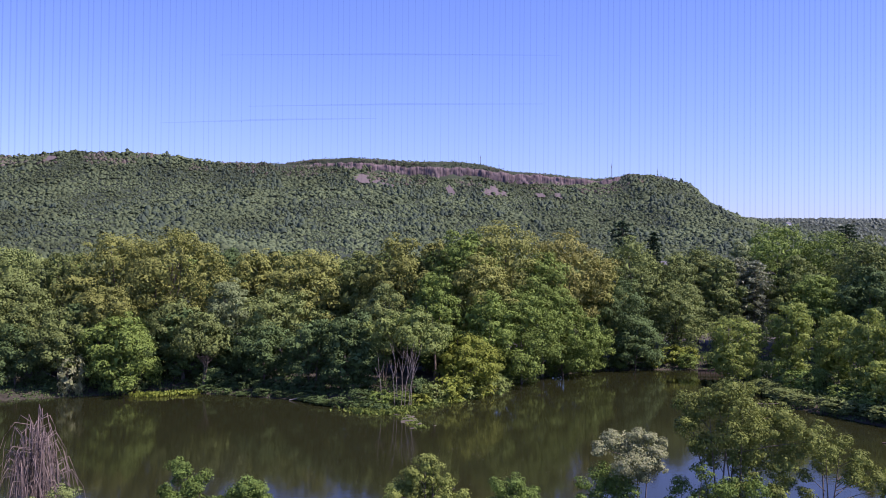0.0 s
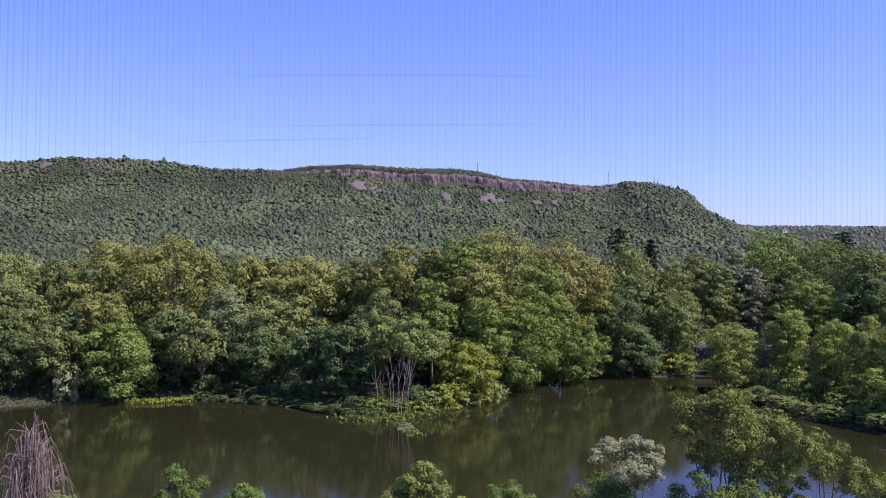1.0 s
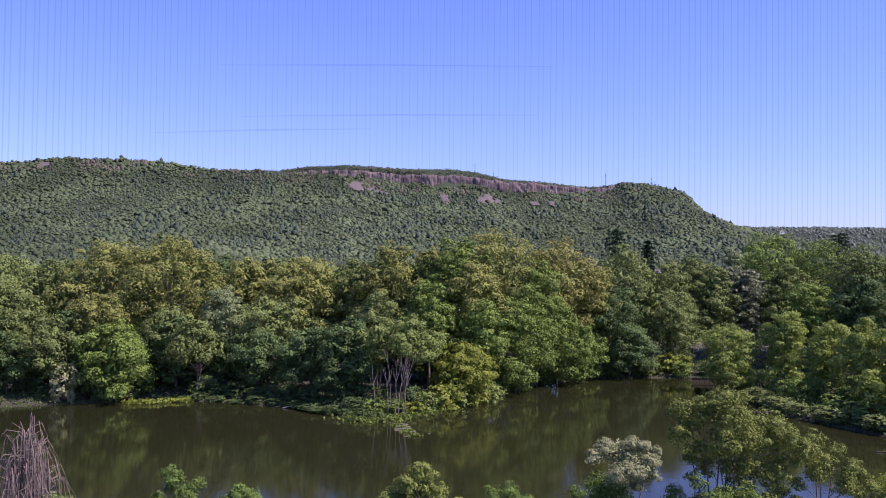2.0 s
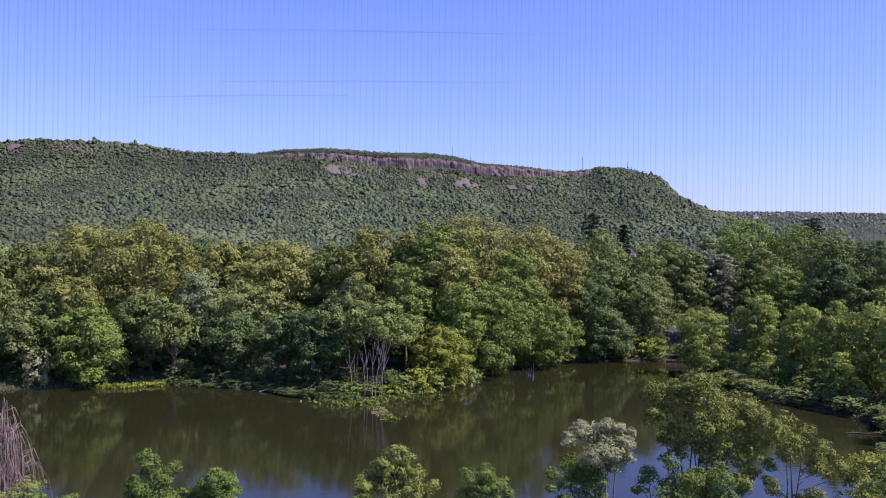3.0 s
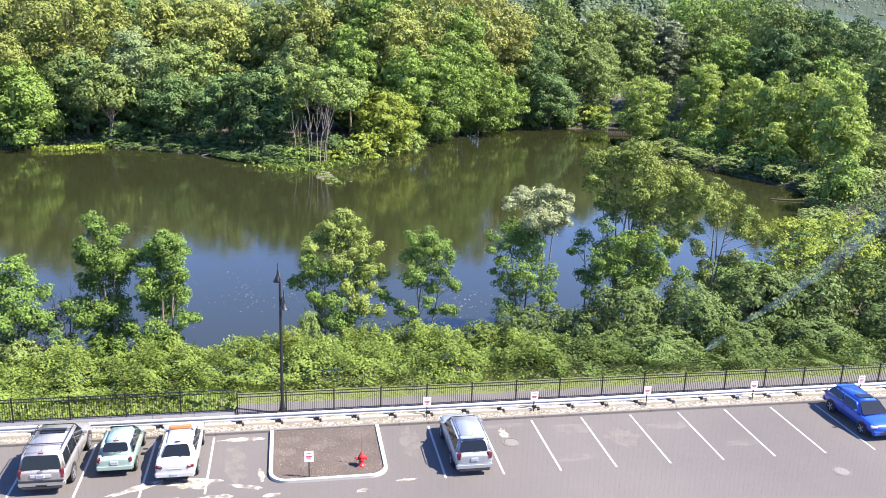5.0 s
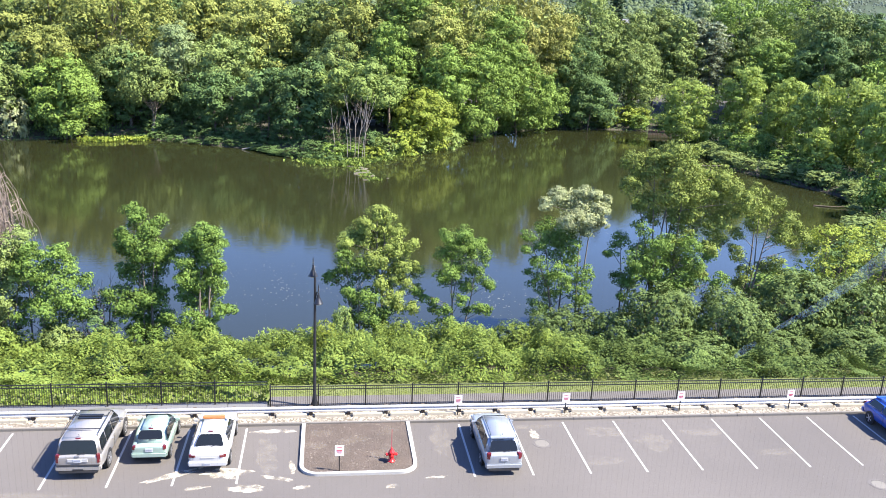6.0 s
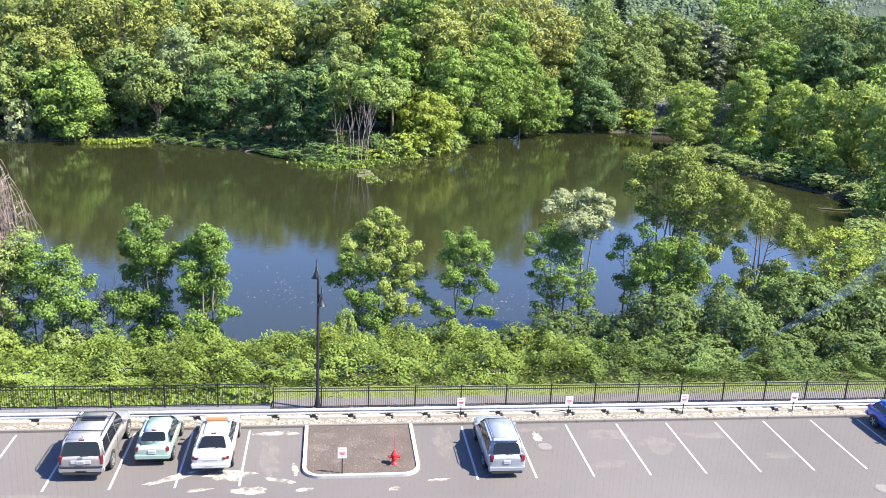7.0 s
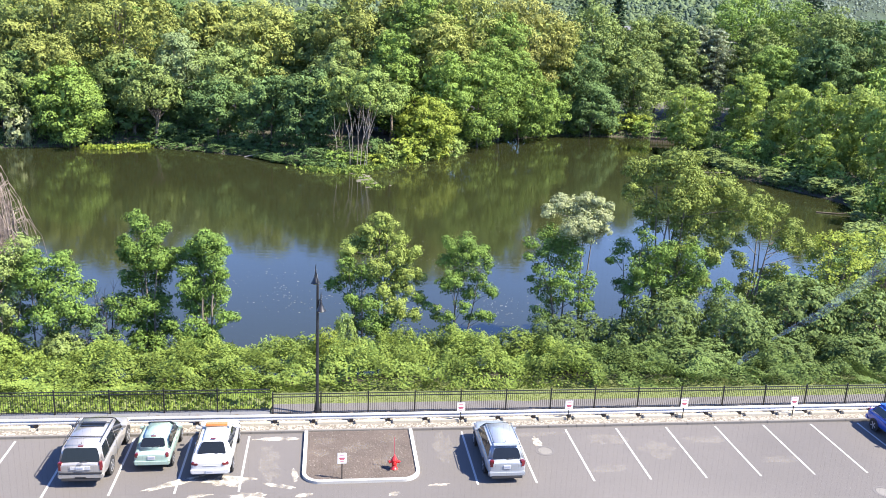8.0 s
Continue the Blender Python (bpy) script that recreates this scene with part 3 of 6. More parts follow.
def fence_panel(x, y, z, width):
    global picket_mesh, rail_mesh, fpost_mesh
    f = root("fence_panel", pose(x, y, z), "black metal picket fence panel", "fence", "fence along the walkway")
    if picket_mesh is None:
        ob = part("picket", block(-0.009, 0.009, -0.009, 0.009, 0.06, 1.22), BLACK, f)
        picket_mesh = ob.data
        ob.matrix_basis = pose(0.11, 0, 0)
        ob = part("rail", block(0, 1, -0.018, 0.018, -0.02, 0.02), BLACK, f)
        rail_mesh = ob.data
        ob.matrix_basis = pose(0, 0, 0.12) @ Matrix.Diagonal((width, 1, 1, 1))
        ob = part("post", block(-0.035, 0.035, -0.035, 0.035, -0.1, 1.33, bevel=0.006), BLACK, f)
        fpost_mesh = ob.data
    else:
        shared("picket", picket_mesh, f, pose(0.11, 0, 0))
        shared("rail", rail_mesh, f, pose(0, 0, 0.12) @ Matrix.Diagonal((width, 1, 1, 1)))
        shared("post", fpost_mesh, f, pose(0, 0, 0))
    for h in (1.06, 1.22):
        shared("rail", rail_mesh, f, pose(0, 0, h) @ Matrix.Diagonal((width, 1, 1, 1)))
    n = int(width / 0.115)
    for k in range(2, n + 1):
        shared("picket", picket_mesh, f, pose(k * width / (n + 1), 0, 0))


for i in range(17):
    fence_panel(-2.8 + i * 2.44, FENCE_Y, -0.04, 2.44)
for i in range(9):
    fence_panel(-2.95 - (i + 1) * 2.63, FENCE_Y + 0.1, 0.19, 2.63)

# ---- street lamp ----
lamp = root("street_lamp", pose(-0.55, 40.35, 0.06), "tall black street lamp with two bell-shaped heads", "street lamp")
part("pole", lathe([(0.2, 0), (0.2, 0.12), (0.13, 0.3), (0.1, 0.7), (0.085, 0.75), (0.06, 6.9), (0.045, 7.3), (0.001, 7.35)], 12), BLACK, lamp, smooth=True)
bell = [(0.02, 0.62), (0.05, 0.55), (0.03, 0.48), (0.08, 0.42), (0.06, 0.36), (0.12, 0.26), (0.17, 0.12), (0.24, 0.02), (0.25, 0.0), (0.22, -0.005), (0.08, 0.02), (0.03, 0.03)][::-1]
for dx, dy, z in ((-0.1, 0.28, 7.0), (0.17, -0.16, 5.7)):
    head = part("lamp_head", lathe([(r, h) for r, h in bell], 14), BLACK, lamp, "black bell-shaped lamp head", smooth=True)
    head.matrix_basis = pose(dx, dy, z)
    part("lens", lathe([(0.05, -0.09), (0.15, -0.05), (0.19, -0.006), (0.19, 0.0)], 12), HEAD, head)
    v, q = tube_arrays([(0, 0, z + 0.1), (dx * 0.5, dy * 0.5, z + 0.55), (dx, dy, z + 0.62)], [0.03, 0.028, 0.022], 8)
    raw("arm", v, q, BLACK, lamp)
    v, q = tube_arrays([(dx, dy, z + 0.55), (dx, dy, z + 0.85), (dx, dy, z + 1.0)], [0.03, 0.025, 0.003], 8)
    raw("finial", v, q, BLACK, lamp)


# ---- cars ----
def loft(stations, ring):
    """A closed body through cross-sections along y; ring(s) gives the outline of a station as (x, z)."""
    bm = bmesh.new()
    rows = [[bm.verts.new((x, s[0], z)) for x, z in ring(s)] for s in stations]
    n = len(rows[0])
    for a, b in zip(rows, rows[1:]):
        for i in range(n):
            bm.faces.new((a[i], b[i], b[(i + 1) % n], a[(i + 1) % n]))
    bm.faces.new(rows[0])
    bm.faces.new(rows[-1][::-1])
    bmesh.ops.recalc_face_normals(bm, faces=bm.faces)
    return bm


def hull_ring(s):
    y, w, zb, zt = s
    half = [(0.0, zt + 0.035), (0.55 * w, zt + 0.02), (0.86 * w, zt - 0.01), (0.96 * w, zt - 0.06), (w, max(zt - 0.2, zb + 0.56 * (zt - zb))), (w, min(zb + 0.28, zb + 0.44 * (zt - zb))), (0.97 * w, zb + 0.08), (0.9 * w, zb)]
    return half + [(-x, z) for x, z in half[:0:-1]]


def slab(corners, inset, lift, thick, rounded=0.05):
    """A pane set on a four-cornered face, inset from its rim, lifted off it and rounded at the corners."""
    bm = bmesh.new()
    c = [Vector(p) for p in corners]
    mid = sum(c, Vector()) / 4
    normal = (c[1] - c[0]).cross(c[3] - c[0]).normalized()
    if normal.dot(mid - Vector((0, mid.y * 0.6, 0.6))) < 0:
        normal.negate()
    pts = []
    for i in range(4):
        a, b, p = c[i - 1], c[(i + 1) % 4], c[i]
        pts.append(p + (a - p).normalized() * inset + (b - p).normalized() * inset)
    rim = []
    for i in range(4):
        a, b, p = pts[i - 1], pts[(i + 1) % 4], pts[i]
        d0, d1 = (a - p) * min(0.45, rounded / (a - p).length), (b - p) * min(0.45, rounded / (b - p).length)
        for k in range(5):
            f = k / 4
            rim.append(p + d0 * (1 - f) ** 2 + d1 * f ** 2)
    low = [bm.verts.new(p + normal * lift) for p in rim]
    high = [bm.verts.new(p + normal * (lift + thick)) for p in rim]
    bm.faces.new(high)
    bm.faces.new(low[::-1])
    for i in range(len(rim)):
        bm.faces.new((low[i], low[(i + 1) % len(rim)], high[(i + 1) % len(rim)], high[i]))
    bmesh.ops.recalc_face_normals(bm, faces=bm.faces)
    return bm


def wheel(parent, x, y, r, width, dish=None):
    w = part("wheel", lathe([(r * 0.62, -width / 2), (r * 0.93, -width / 2), (r, -width * 0.32), (r, width * 0.32), (r * 0.93, width / 2), (r * 0.62, width / 2)], 20), TYRE, parent, smooth=False)
    w.matrix_basis = pose(x, y, r, 0, 90, 0)
    side = 1 if x > 0 else -1
    face = side * width / 2
    part("rim", lathe([(r * 0.66, face - 0.02), (r * 0.66, face + side * 0.004), (r * 0.58, face + side * 0.006), (r * 0.5, face - side * 0.03)] if side > 0 else
                      [(r * 0.5, face + 0.03), (r * 0.58, face - 0.006), (r * 0.66, face - 0.004), (r * 0.66, face + 0.02)], 20), dish or TRIM, w)
    for k in range(5):
        bm = block(0.0, r * 0.62, -0.028, 0.028, face - 0.012, face + 0.012, m=Matrix.Rotation(k * 2 * math.pi / 5, 4, "Z"))
        part("spoke", bm, ALLOY, w)
    part("hub", lathe([(0.06, face - 0.015), (0.06, face + 0.015)], 10), ALLOY, w)


def car(name, m, label, colour, hull, cabin, roof, width, wheels, radius, extras):
    """hull: stations; cabin: four lengths along y (rear foot, rear roof, front roof, front foot); roof: belt and roof height, roof half-width."""
    c = root(name, m, label, "car", "parked cars")
    y0, w0, b0, t0 = hull[0]
    body = part("body", loft([(y0 - 0.05, w0 * 0.84, b0, t0 - 0.03), (y0 - 0.03, w0 * 0.94, b0, t0 - 0.01)] + hull, hull_ring), colour, c, smooth=True)
    belt, top, rw = roof
    rf, rr, fr, ff = cabin
    bw = width / 2 * 0.93

    def at(y, z):
        k = (z - belt) / (top - belt)
        return bw + (rw - bw) * k
    bm = bmesh.new()
    foot = [(-bw, rf, belt - 0.05), (bw, rf, belt - 0.05), (bw, ff, belt - 0.05), (-bw, ff, belt - 0.05)]
    mid_y = (rr + fr) / 2
    head = [(-rw, rr, top - 0.04), (rw, rr, top - 0.04), (rw, fr, top - 0.03), (-rw, fr, top - 0.03)]
    fv, hv = [bm.verts.new(p) for p in foot], [bm.verts.new(p) for p in head]
    bm.faces.new(fv[::-1])
    bm.faces.new(hv)
    for i in range(4):
        bm.faces.new((fv[i], fv[(i + 1) % 4], hv[(i + 1) % 4], hv[i]))
    bmesh.ops.recalc_face_normals(bm, faces=bm.faces)
    bmesh.ops.bevel(bm, geom=[e for e in bm.edges if max(v.co.z for v in e.verts) > belt], offset=extras.get("round", 0.14), segments=5, affect="EDGES")
    part("cabin", bm, colour, c, smooth=True)
    round_off = body.modifiers.new("rounding", "SUBSURF")
    round_off.levels = round_off.render_levels = 1
    low, high, side = extras.get("rear_glass", (0.12, 0.88, 0.1))
    rear_rim = []
    for k, s in ((low, 1), (low, -1), (high, -1), (high, 1)):
        p = Vector(foot[0]).lerp(Vector(head[0]), k)
        rear_rim.append((s * (p.x + side), p.y, p.z))
    part("rear_window", slab(rear_rim, 0.02, 0.006, 0.008, 0.13), GLASS, c)
    part("wiper", block(-0.02, 0.34, -0.012, 0.012, -0.008, 0.008), TRIM, c).matrix_basis = Matrix.Translation((Vector(rear_rim[0]) + Vector(rear_rim[1])) / 2 + Vector((0, -0.04, 0.03))) @ pose(0, 0, 0, 0, -12, 0)
    part("windscreen", slab([foot[3], foot[2], head[2], head[3]], 0.09, 0.004, 0.008, 0.1), GLASS, c)
    lo, hi = belt + 0.03, top - 0.13
    for side in (-1, 1):
        def rim(y0, y1, y2, y3):
            return [(side * at(0, lo), y0, lo), (side * at(0, lo), y1, lo), (side * at(0, hi), y2, hi), (side * at(0, hi), y3, hi)]
        cuts = extras.get("cuts", (0.05, 0.5, 0.95))
        for a, b in zip(cuts, cuts[1:]):
            y0, y1 = rf + (ff - rf) * a, rf + (ff - rf) * b
            y3 = max(min(y0, fr - 0.05), rr + (rf - rr) * 0.2 + 0.1)
            y2 = max(min(y1, fr - 0.02), rr + 0.15)
            part("side_window", slab(rim(y0 + 0.02, y1 - 0.02, y2 - 0.02, max(y0, y3) + 0.02), 0.02, 0.004, 0.008), GLASS, c)
        mirror = part("wing_mirror", block(0, 0.2, -0.06, 0.06, -0.06, 0.08, bevel=0.03), colour, c)
        mirror.matrix_basis = pose(side * (bw + 0.0), ff - 0.42, belt + 0.06, 0, 0, 0 if side > 0 else 180)
        for y in wheels:
            # a black disc on the body stands in for the shaded wheel well
            part("wheel_arch", lathe([(radius * 1.07, -0.012), (radius * 1.07, 0.012)], 22), TRIM, c).matrix_basis = pose(side * width / 2 * 0.995, y, radius + 0.02, 0, 90, 0)
            wheel(c, side * (width / 2 - 0.09), y, radius, 0.215, extras.get("dish"))
        rear, front = hull[0][0], hull[-1][0]
        for dz, w0, h0, mat, z, y in ((0, *extras.get("tail", (0.16, 0.3)), TAIL, extras.get("tail_z", belt - 0.2), rear + 0.055), (0, 0.34, 0.14, HEAD, extras.get("head_z", belt - 0.28), front - 0.2)):
            part("tail_light" if mat is TAIL else "headlight", block(-w0 / 2, w0 / 2, -0.1, 0.1, -h0 / 2, h0 / 2, bevel=0.03), mat, c).matrix_basis = pose(side * (width / 2 - w0 * 0.55 - (0.085 if mat is TAIL else 0.06)), y, z, 0, 0, side * (14 if mat is TAIL else -20))
        part("door_seam", block(-0.004, 0.004, -0.006, 0.006, 0.35, belt - 0.02), TRIM, c).matrix_basis = pose(side * (width / 2 + 0.001), rf + (ff - rf) * 0.55, 0)
        part("door_handle", block(-0.015, 0.015, -0.09, 0.09, -0.015, 0.015, bevel=0.006), extras.get("handle", colour), c).matrix_basis = pose(side * (width / 2 + 0.004), rf + (ff - rf) * 0.48, belt - 0.13)
        if extras.get("rails"):
            v, q = tube_arrays([(side * (rw - 0.03), rr + 0.15, top - 0.02), (side * (rw - 0.03), rr + 0.3, top + 0.055), (side * (rw - 0.03), fr - 0.3, top + 0.055), (side * (rw - 0.03), fr - 0.15, top - 0.02)], [0.022] * 4, 6)
            raw("roof_rail", v, q, extras["rails"], c)
            if extras.get("bars") and side > 0:
                for k in (0.25, 0.72):
                    y = rr + (fr - rr) * k
                    part("cross_bar", block(-rw + 0.03, rw - 0.03, y - 0.03, y + 0.03, top + 0.03, top + 0.06, bevel=0.008), TRIM, c)
    rear, front = hull[0][0], hull[-1][0]
    zb = extras.get("bumper", 0.5)
    part("rear_bumper", block(-width * 0.47, width * 0.47, rear - 0.1, rear + 0.16, zb - 0.15, zb + 0.1, bevel=0.05), extras.get("bumper_paint", colour), c)
    if extras.get("trim"):
        part("bumper_trim", block(-width * 0.4, width * 0.4, rear - 0.115, rear, zb - 0.24, zb - 0.13, bevel=0.02), TRIM, c)
    part("front_bumper", block(-width * 0.46, width * 0.46, front - 0.16, front + 0.06, 0.3, 0.56, bevel=0.06), colour, c)
    part("grille", block(-width * 0.25, width * 0.25, front - 0.02, front + 0.066, 0.36, 0.5, bevel=0.015), TRIM, c)
    for y, z in ((rear - extras.get("plate_out", 0.07), extras.get("plate_z", 0.78)), (front + 0.075, 0.5)):
        plate = part("number_plate", block(-0.16, 0.16, y - 0.008, y + 0.008, z - 0.08, z + 0.08), PLATE, c)
        out = -0.0115 if y < 0 else 0.0115
        part("plate_bar", block(-0.12, 0.12, y + out - 0.003, y + out + 0.003, z - 0.03, z + 0.035), PLATE_INK, plate)
    part("brake_light", block(-0.11, 0.11, rr - 0.045, rr + 0.03, top - 0.075, top - 0.035, bevel=0.008), TAIL, c)
    if extras.get("step"):
        part("bumper_step", block(-width * 0.44, width * 0.44, rear - 0.105, rear, zb + 0.085, zb + 0.15, bevel=0.012), TRIM, c)
        part("tow_slot", block(-0.22, 0.22, rear - 0.108, rear, zb - 0.1, zb - 0.04), TRIM, c)
    if extras.get("tailgate"):
        part("tailgate_panel", block(-0.44, 0.44, rear - 0.075, rear, 0.83, 1.03, bevel=0.03), STEEL, c)
        part("emblem", block(-0.1, 0.1, rear - 0.08, rear, 1.1, 1.15, bevel=0.012), ALLOY, c)
    if extras.get("sunroof"):
        y = rr + (fr - rr) * extras["sunroof"]
        part("sunroof", block(-rw * 0.66, rw * 0.66, y - 0.22, y + 0.22, top - 0.035, top + 0.012, bevel=0.006), GLASS, c)
    if extras.get("spoiler"):
        part("spoiler", block(-rw * 0.93, rw * 0.93, rr - 0.13, rr + 0.1, top - 0.085, top - 0.03, bevel=0.024), colour, c)
    if extras.get("trunk_seam"):
        part("boot_bar", block(-0.3, 0.3, rear - 0.065, rear + 0.03, belt - 0.22, belt - 0.17, bevel=0.012), STEEL, c)
    if extras.get("roof_bar"):
        part("light_bar", block(-0.5, 0.5, fr - 0.32, fr - 0.06, top - 0.02, top + 0.1, bevel=0.03), AMBER, c, "orange roof light bar")
        for side in (-1, 1):
            part("lamp_end", block(side * 0.6 - 0.1, side * 0.6 + 0.1, fr - 0.31, fr - 0.07, top - 0.02, top + 0.09, bevel=0.03), HEAD, c)
    v, q = tube_arrays([(0, rr + 0.15, top - 0.03), (0, rr + 0.08, top + 0.1)], [0.012, 0.006], 6)
    raw("aerial", v, q, TRIM, c)
    return c


SILVER = paint("paint_champagne", (0.275, 0.262, 0.248), 0.35)
MINT = paint("paint_mint", (0.216, 0.288, 0.248))
WHITE = paint("paint_white", (0.4, 0.4, 0.4))
ICE = paint("paint_ice_silver", (0.28, 0.3, 0.325), 0.35)
BLUE = paint("paint_blue", (0.01, 0.058, 0.3), 0.2)

car("large_suv", pose(-10.42, 36.45, 0, 0, 0, -0.8), "champagne full-size sport utility vehicle with black roof bars", SILVER,
    [(-2.55, 0.92, 0.5, 1.1), (-2.48, 0.97, 0.42, 1.16), (-1.5, 1.0, 0.36, 1.17), (0.6, 1.0, 0.36, 1.15), (1.2, 0.99, 0.36, 1.1), (2.1, 0.96, 0.38, 1.02), (2.3, 0.88, 0.45, 0.92)],
    (-2.5, -2.28, 0.4, 1.1), (1.14, 1.86, 0.78), 2.0, (-1.45, 1.42), 0.4,
    {"cuts": (0.06, 0.3, 0.58, 0.92), "trim": True, "rails": TRIM, "bars": True, "sunroof": 0.72, "rear_glass": (0.06, 0.9, 0.09), "tail": (0.16, 0.4), "tail_z": 0.98, "bumper": 0.58, "plate_z": 0.93, "plate_out": 0.085, "tailgate": True, "step": True, "dish": ALLOY, "handle": ALLOY})
car("small_hatchback", pose(-7.75, 36.75, 0), "small mint-green hatchback parked between two cars", MINT,
    [(-1.72, 0.74, 0.4, 0.86), (-1.62, 0.79, 0.34, 0.94), (-0.8, 0.82, 0.3, 0.96), (0.6, 0.82, 0.3, 0.95), (1.3, 0.78, 0.3, 0.88), (1.68, 0.7, 0.36, 0.72)],
    (-1.6, -1.1, 0.3, 1.0), (0.93, 1.49, 0.6), 1.63, (-1.12, 1.16), 0.3, {"cuts": (0.08, 0.4, 0.9), "tail": (0.16, 0.2), "tail_z": 0.8, "plate_z": 0.72, "bumper": 0.5, "plate_out": 0.07, "rear_glass": (0.3, 0.9, 0.13), "round": 0.2})
car("sedan", pose(-5.1, 36.3, 0), "white four-door sedan with an orange roof light bar", WHITE,
    [(-2.2, 0.78, 0.42, 0.93), (-2.1, 0.85, 0.34, 0.99), (-1.4, 0.89, 0.3, 1.0), (0.7, 0.9, 0.3, 0.95), (1.9, 0.85, 0.3, 0.84), (2.2, 0.76, 0.38, 0.7)],
    (-1.75, -0.95, 0.45, 1.25), (0.97, 1.45, 0.58), 1.78, (-1.35, 1.35), 0.32, {"cuts": (0.17, 0.5, 0.86), "tail": (0.3, 0.16), "tail_z": 0.84, "plate_z": 0.5, "plate_out": 0.12, "rear_glass": (0.12, 0.84, 0.14), "bumper": 0.52, "trunk_seam": True, "roof_bar": True})
car("crossover", pose(8.0, 35.5, 0), "ice-silver crossover estate with roof rails", ICE,
    [(-2.26, 0.82, 0.46, 1.0), (-2.15, 0.88, 0.38, 1.06), (-1.2, 0.9, 0.33, 1.06), (0.8, 0.9, 0.33, 1.03), (1.9, 0.86, 0.34, 0.95), (2.22, 0.78, 0.4, 0.82)],
    (-2.12, -1.72, 0.35, 1.15), (1.04, 1.68, 0.64), 1.78, (-1.3, 1.32), 0.34, {"cuts": (0.07, 0.32, 0.6, 0.92), "rails": ICE, "tail": (0.2, 0.3), "tail_z": 0.94, "bumper": 0.5, "plate_z": 0.82, "spoiler": True, "trim": True, "rear_glass": (0.1, 0.8, 0.12), "bumper_paint": ICE})
car("hatchback", pose(29.5, 36.0, 0, 0, 0, 180), "bright blue three-door hatchback facing out of its stall", BLUE,
    [(-2.05, 0.8, 0.42, 0.92), (-1.95, 0.87, 0.34, 0.98), (-1.0, 0.9, 0.3, 0.99), (0.7, 0.9, 0.3, 0.95), (1.8, 0.86, 0.3, 0.85), (2.1, 0.78, 0.36, 0.7)],
    (-1.95, -1.45, 0.35, 1.15), (0.96, 1.48, 0.6), 1.8, (-1.27, 1.3), 0.33, {"cuts": (0.1, 0.45, 0.88), "sunroof": 0.8, "spoiler": True, "tail": (0.22, 0.22), "tail_z": 0.85, "plate_z": 0.75})

# ---- trees ----
def puffed(rng, height, width, foot, puffs, count, leaf, lean=0.0, plain=False, wild=0.0):
    """A crown of leafy clumps between foot * height and the top: leaves, and the clumps' middles."""
    mids = []
    for i in range(puffs):
        h = foot + (1 - foot) * (0.06 + 0.9 * (i + rng.uniform(0, 1)) / puffs)
        k = (h - foot) / (1 - foot)
        r = math.sqrt(max(0.05, 1 - abs((k - 0.45) / 0.62) ** 2.4))
        a = i * 2.4 + rng.uniform(-0.5, 0.5)
        q = r * rng.uniform(0.45, 0.82) * width / 2
        mids.append((q * math.cos(a) + lean * h * height, q * math.sin(a), h * height - width * 0.05, width * rng.uniform(0.095, 0.175)))
    mids = np.array(mids)
    weight = mids[:, 3] ** 2
    which = rng.choice(len(mids), count, p=weight / weight.sum())
    tuft = count // 9
    which = which[:tuft]
    u = rng.normal(size=(tuft, 3))
    u[:, 2] = u[:, 2] + 0.35
    u /= np.linalg.norm(u, axis=1, keepdims=True)
    axis = mids[which, :3].copy()
    axis[:, 2] -= (foot + (1 - foot) * 0.4) * height
    axis /= np.linalg.norm(axis, axis=1, keepdims=True) + 1e-9
    flip = ((u * axis).sum(1) < -0.35)
    u[flip] *= -1
    rad = mids[which, 3] * rng.uniform(0.72, 1.12, tuft)
    at = mids[which, :3] + u * rad[:, None] * np.array([1.15, 1.15, 0.82])
    at, u, axis = np.repeat(at, 9, 0), np.repeat(u, 9, 0), np.repeat(axis, 9, 0)
    at = at + rng.normal(size=at.shape) * leaf * np.array([0.72, 0.72, 0.45])
    return leaves(rng, at, u * (0.6 - 0.3 * wild) + axis * (0.4 - 0.2 * wild) + rng.normal(size=at.shape) * 0.38 + np.array([0.12 * wild, -0.05 * wild, 0.42 + 0.25 * wild]), leaf, plain), mids


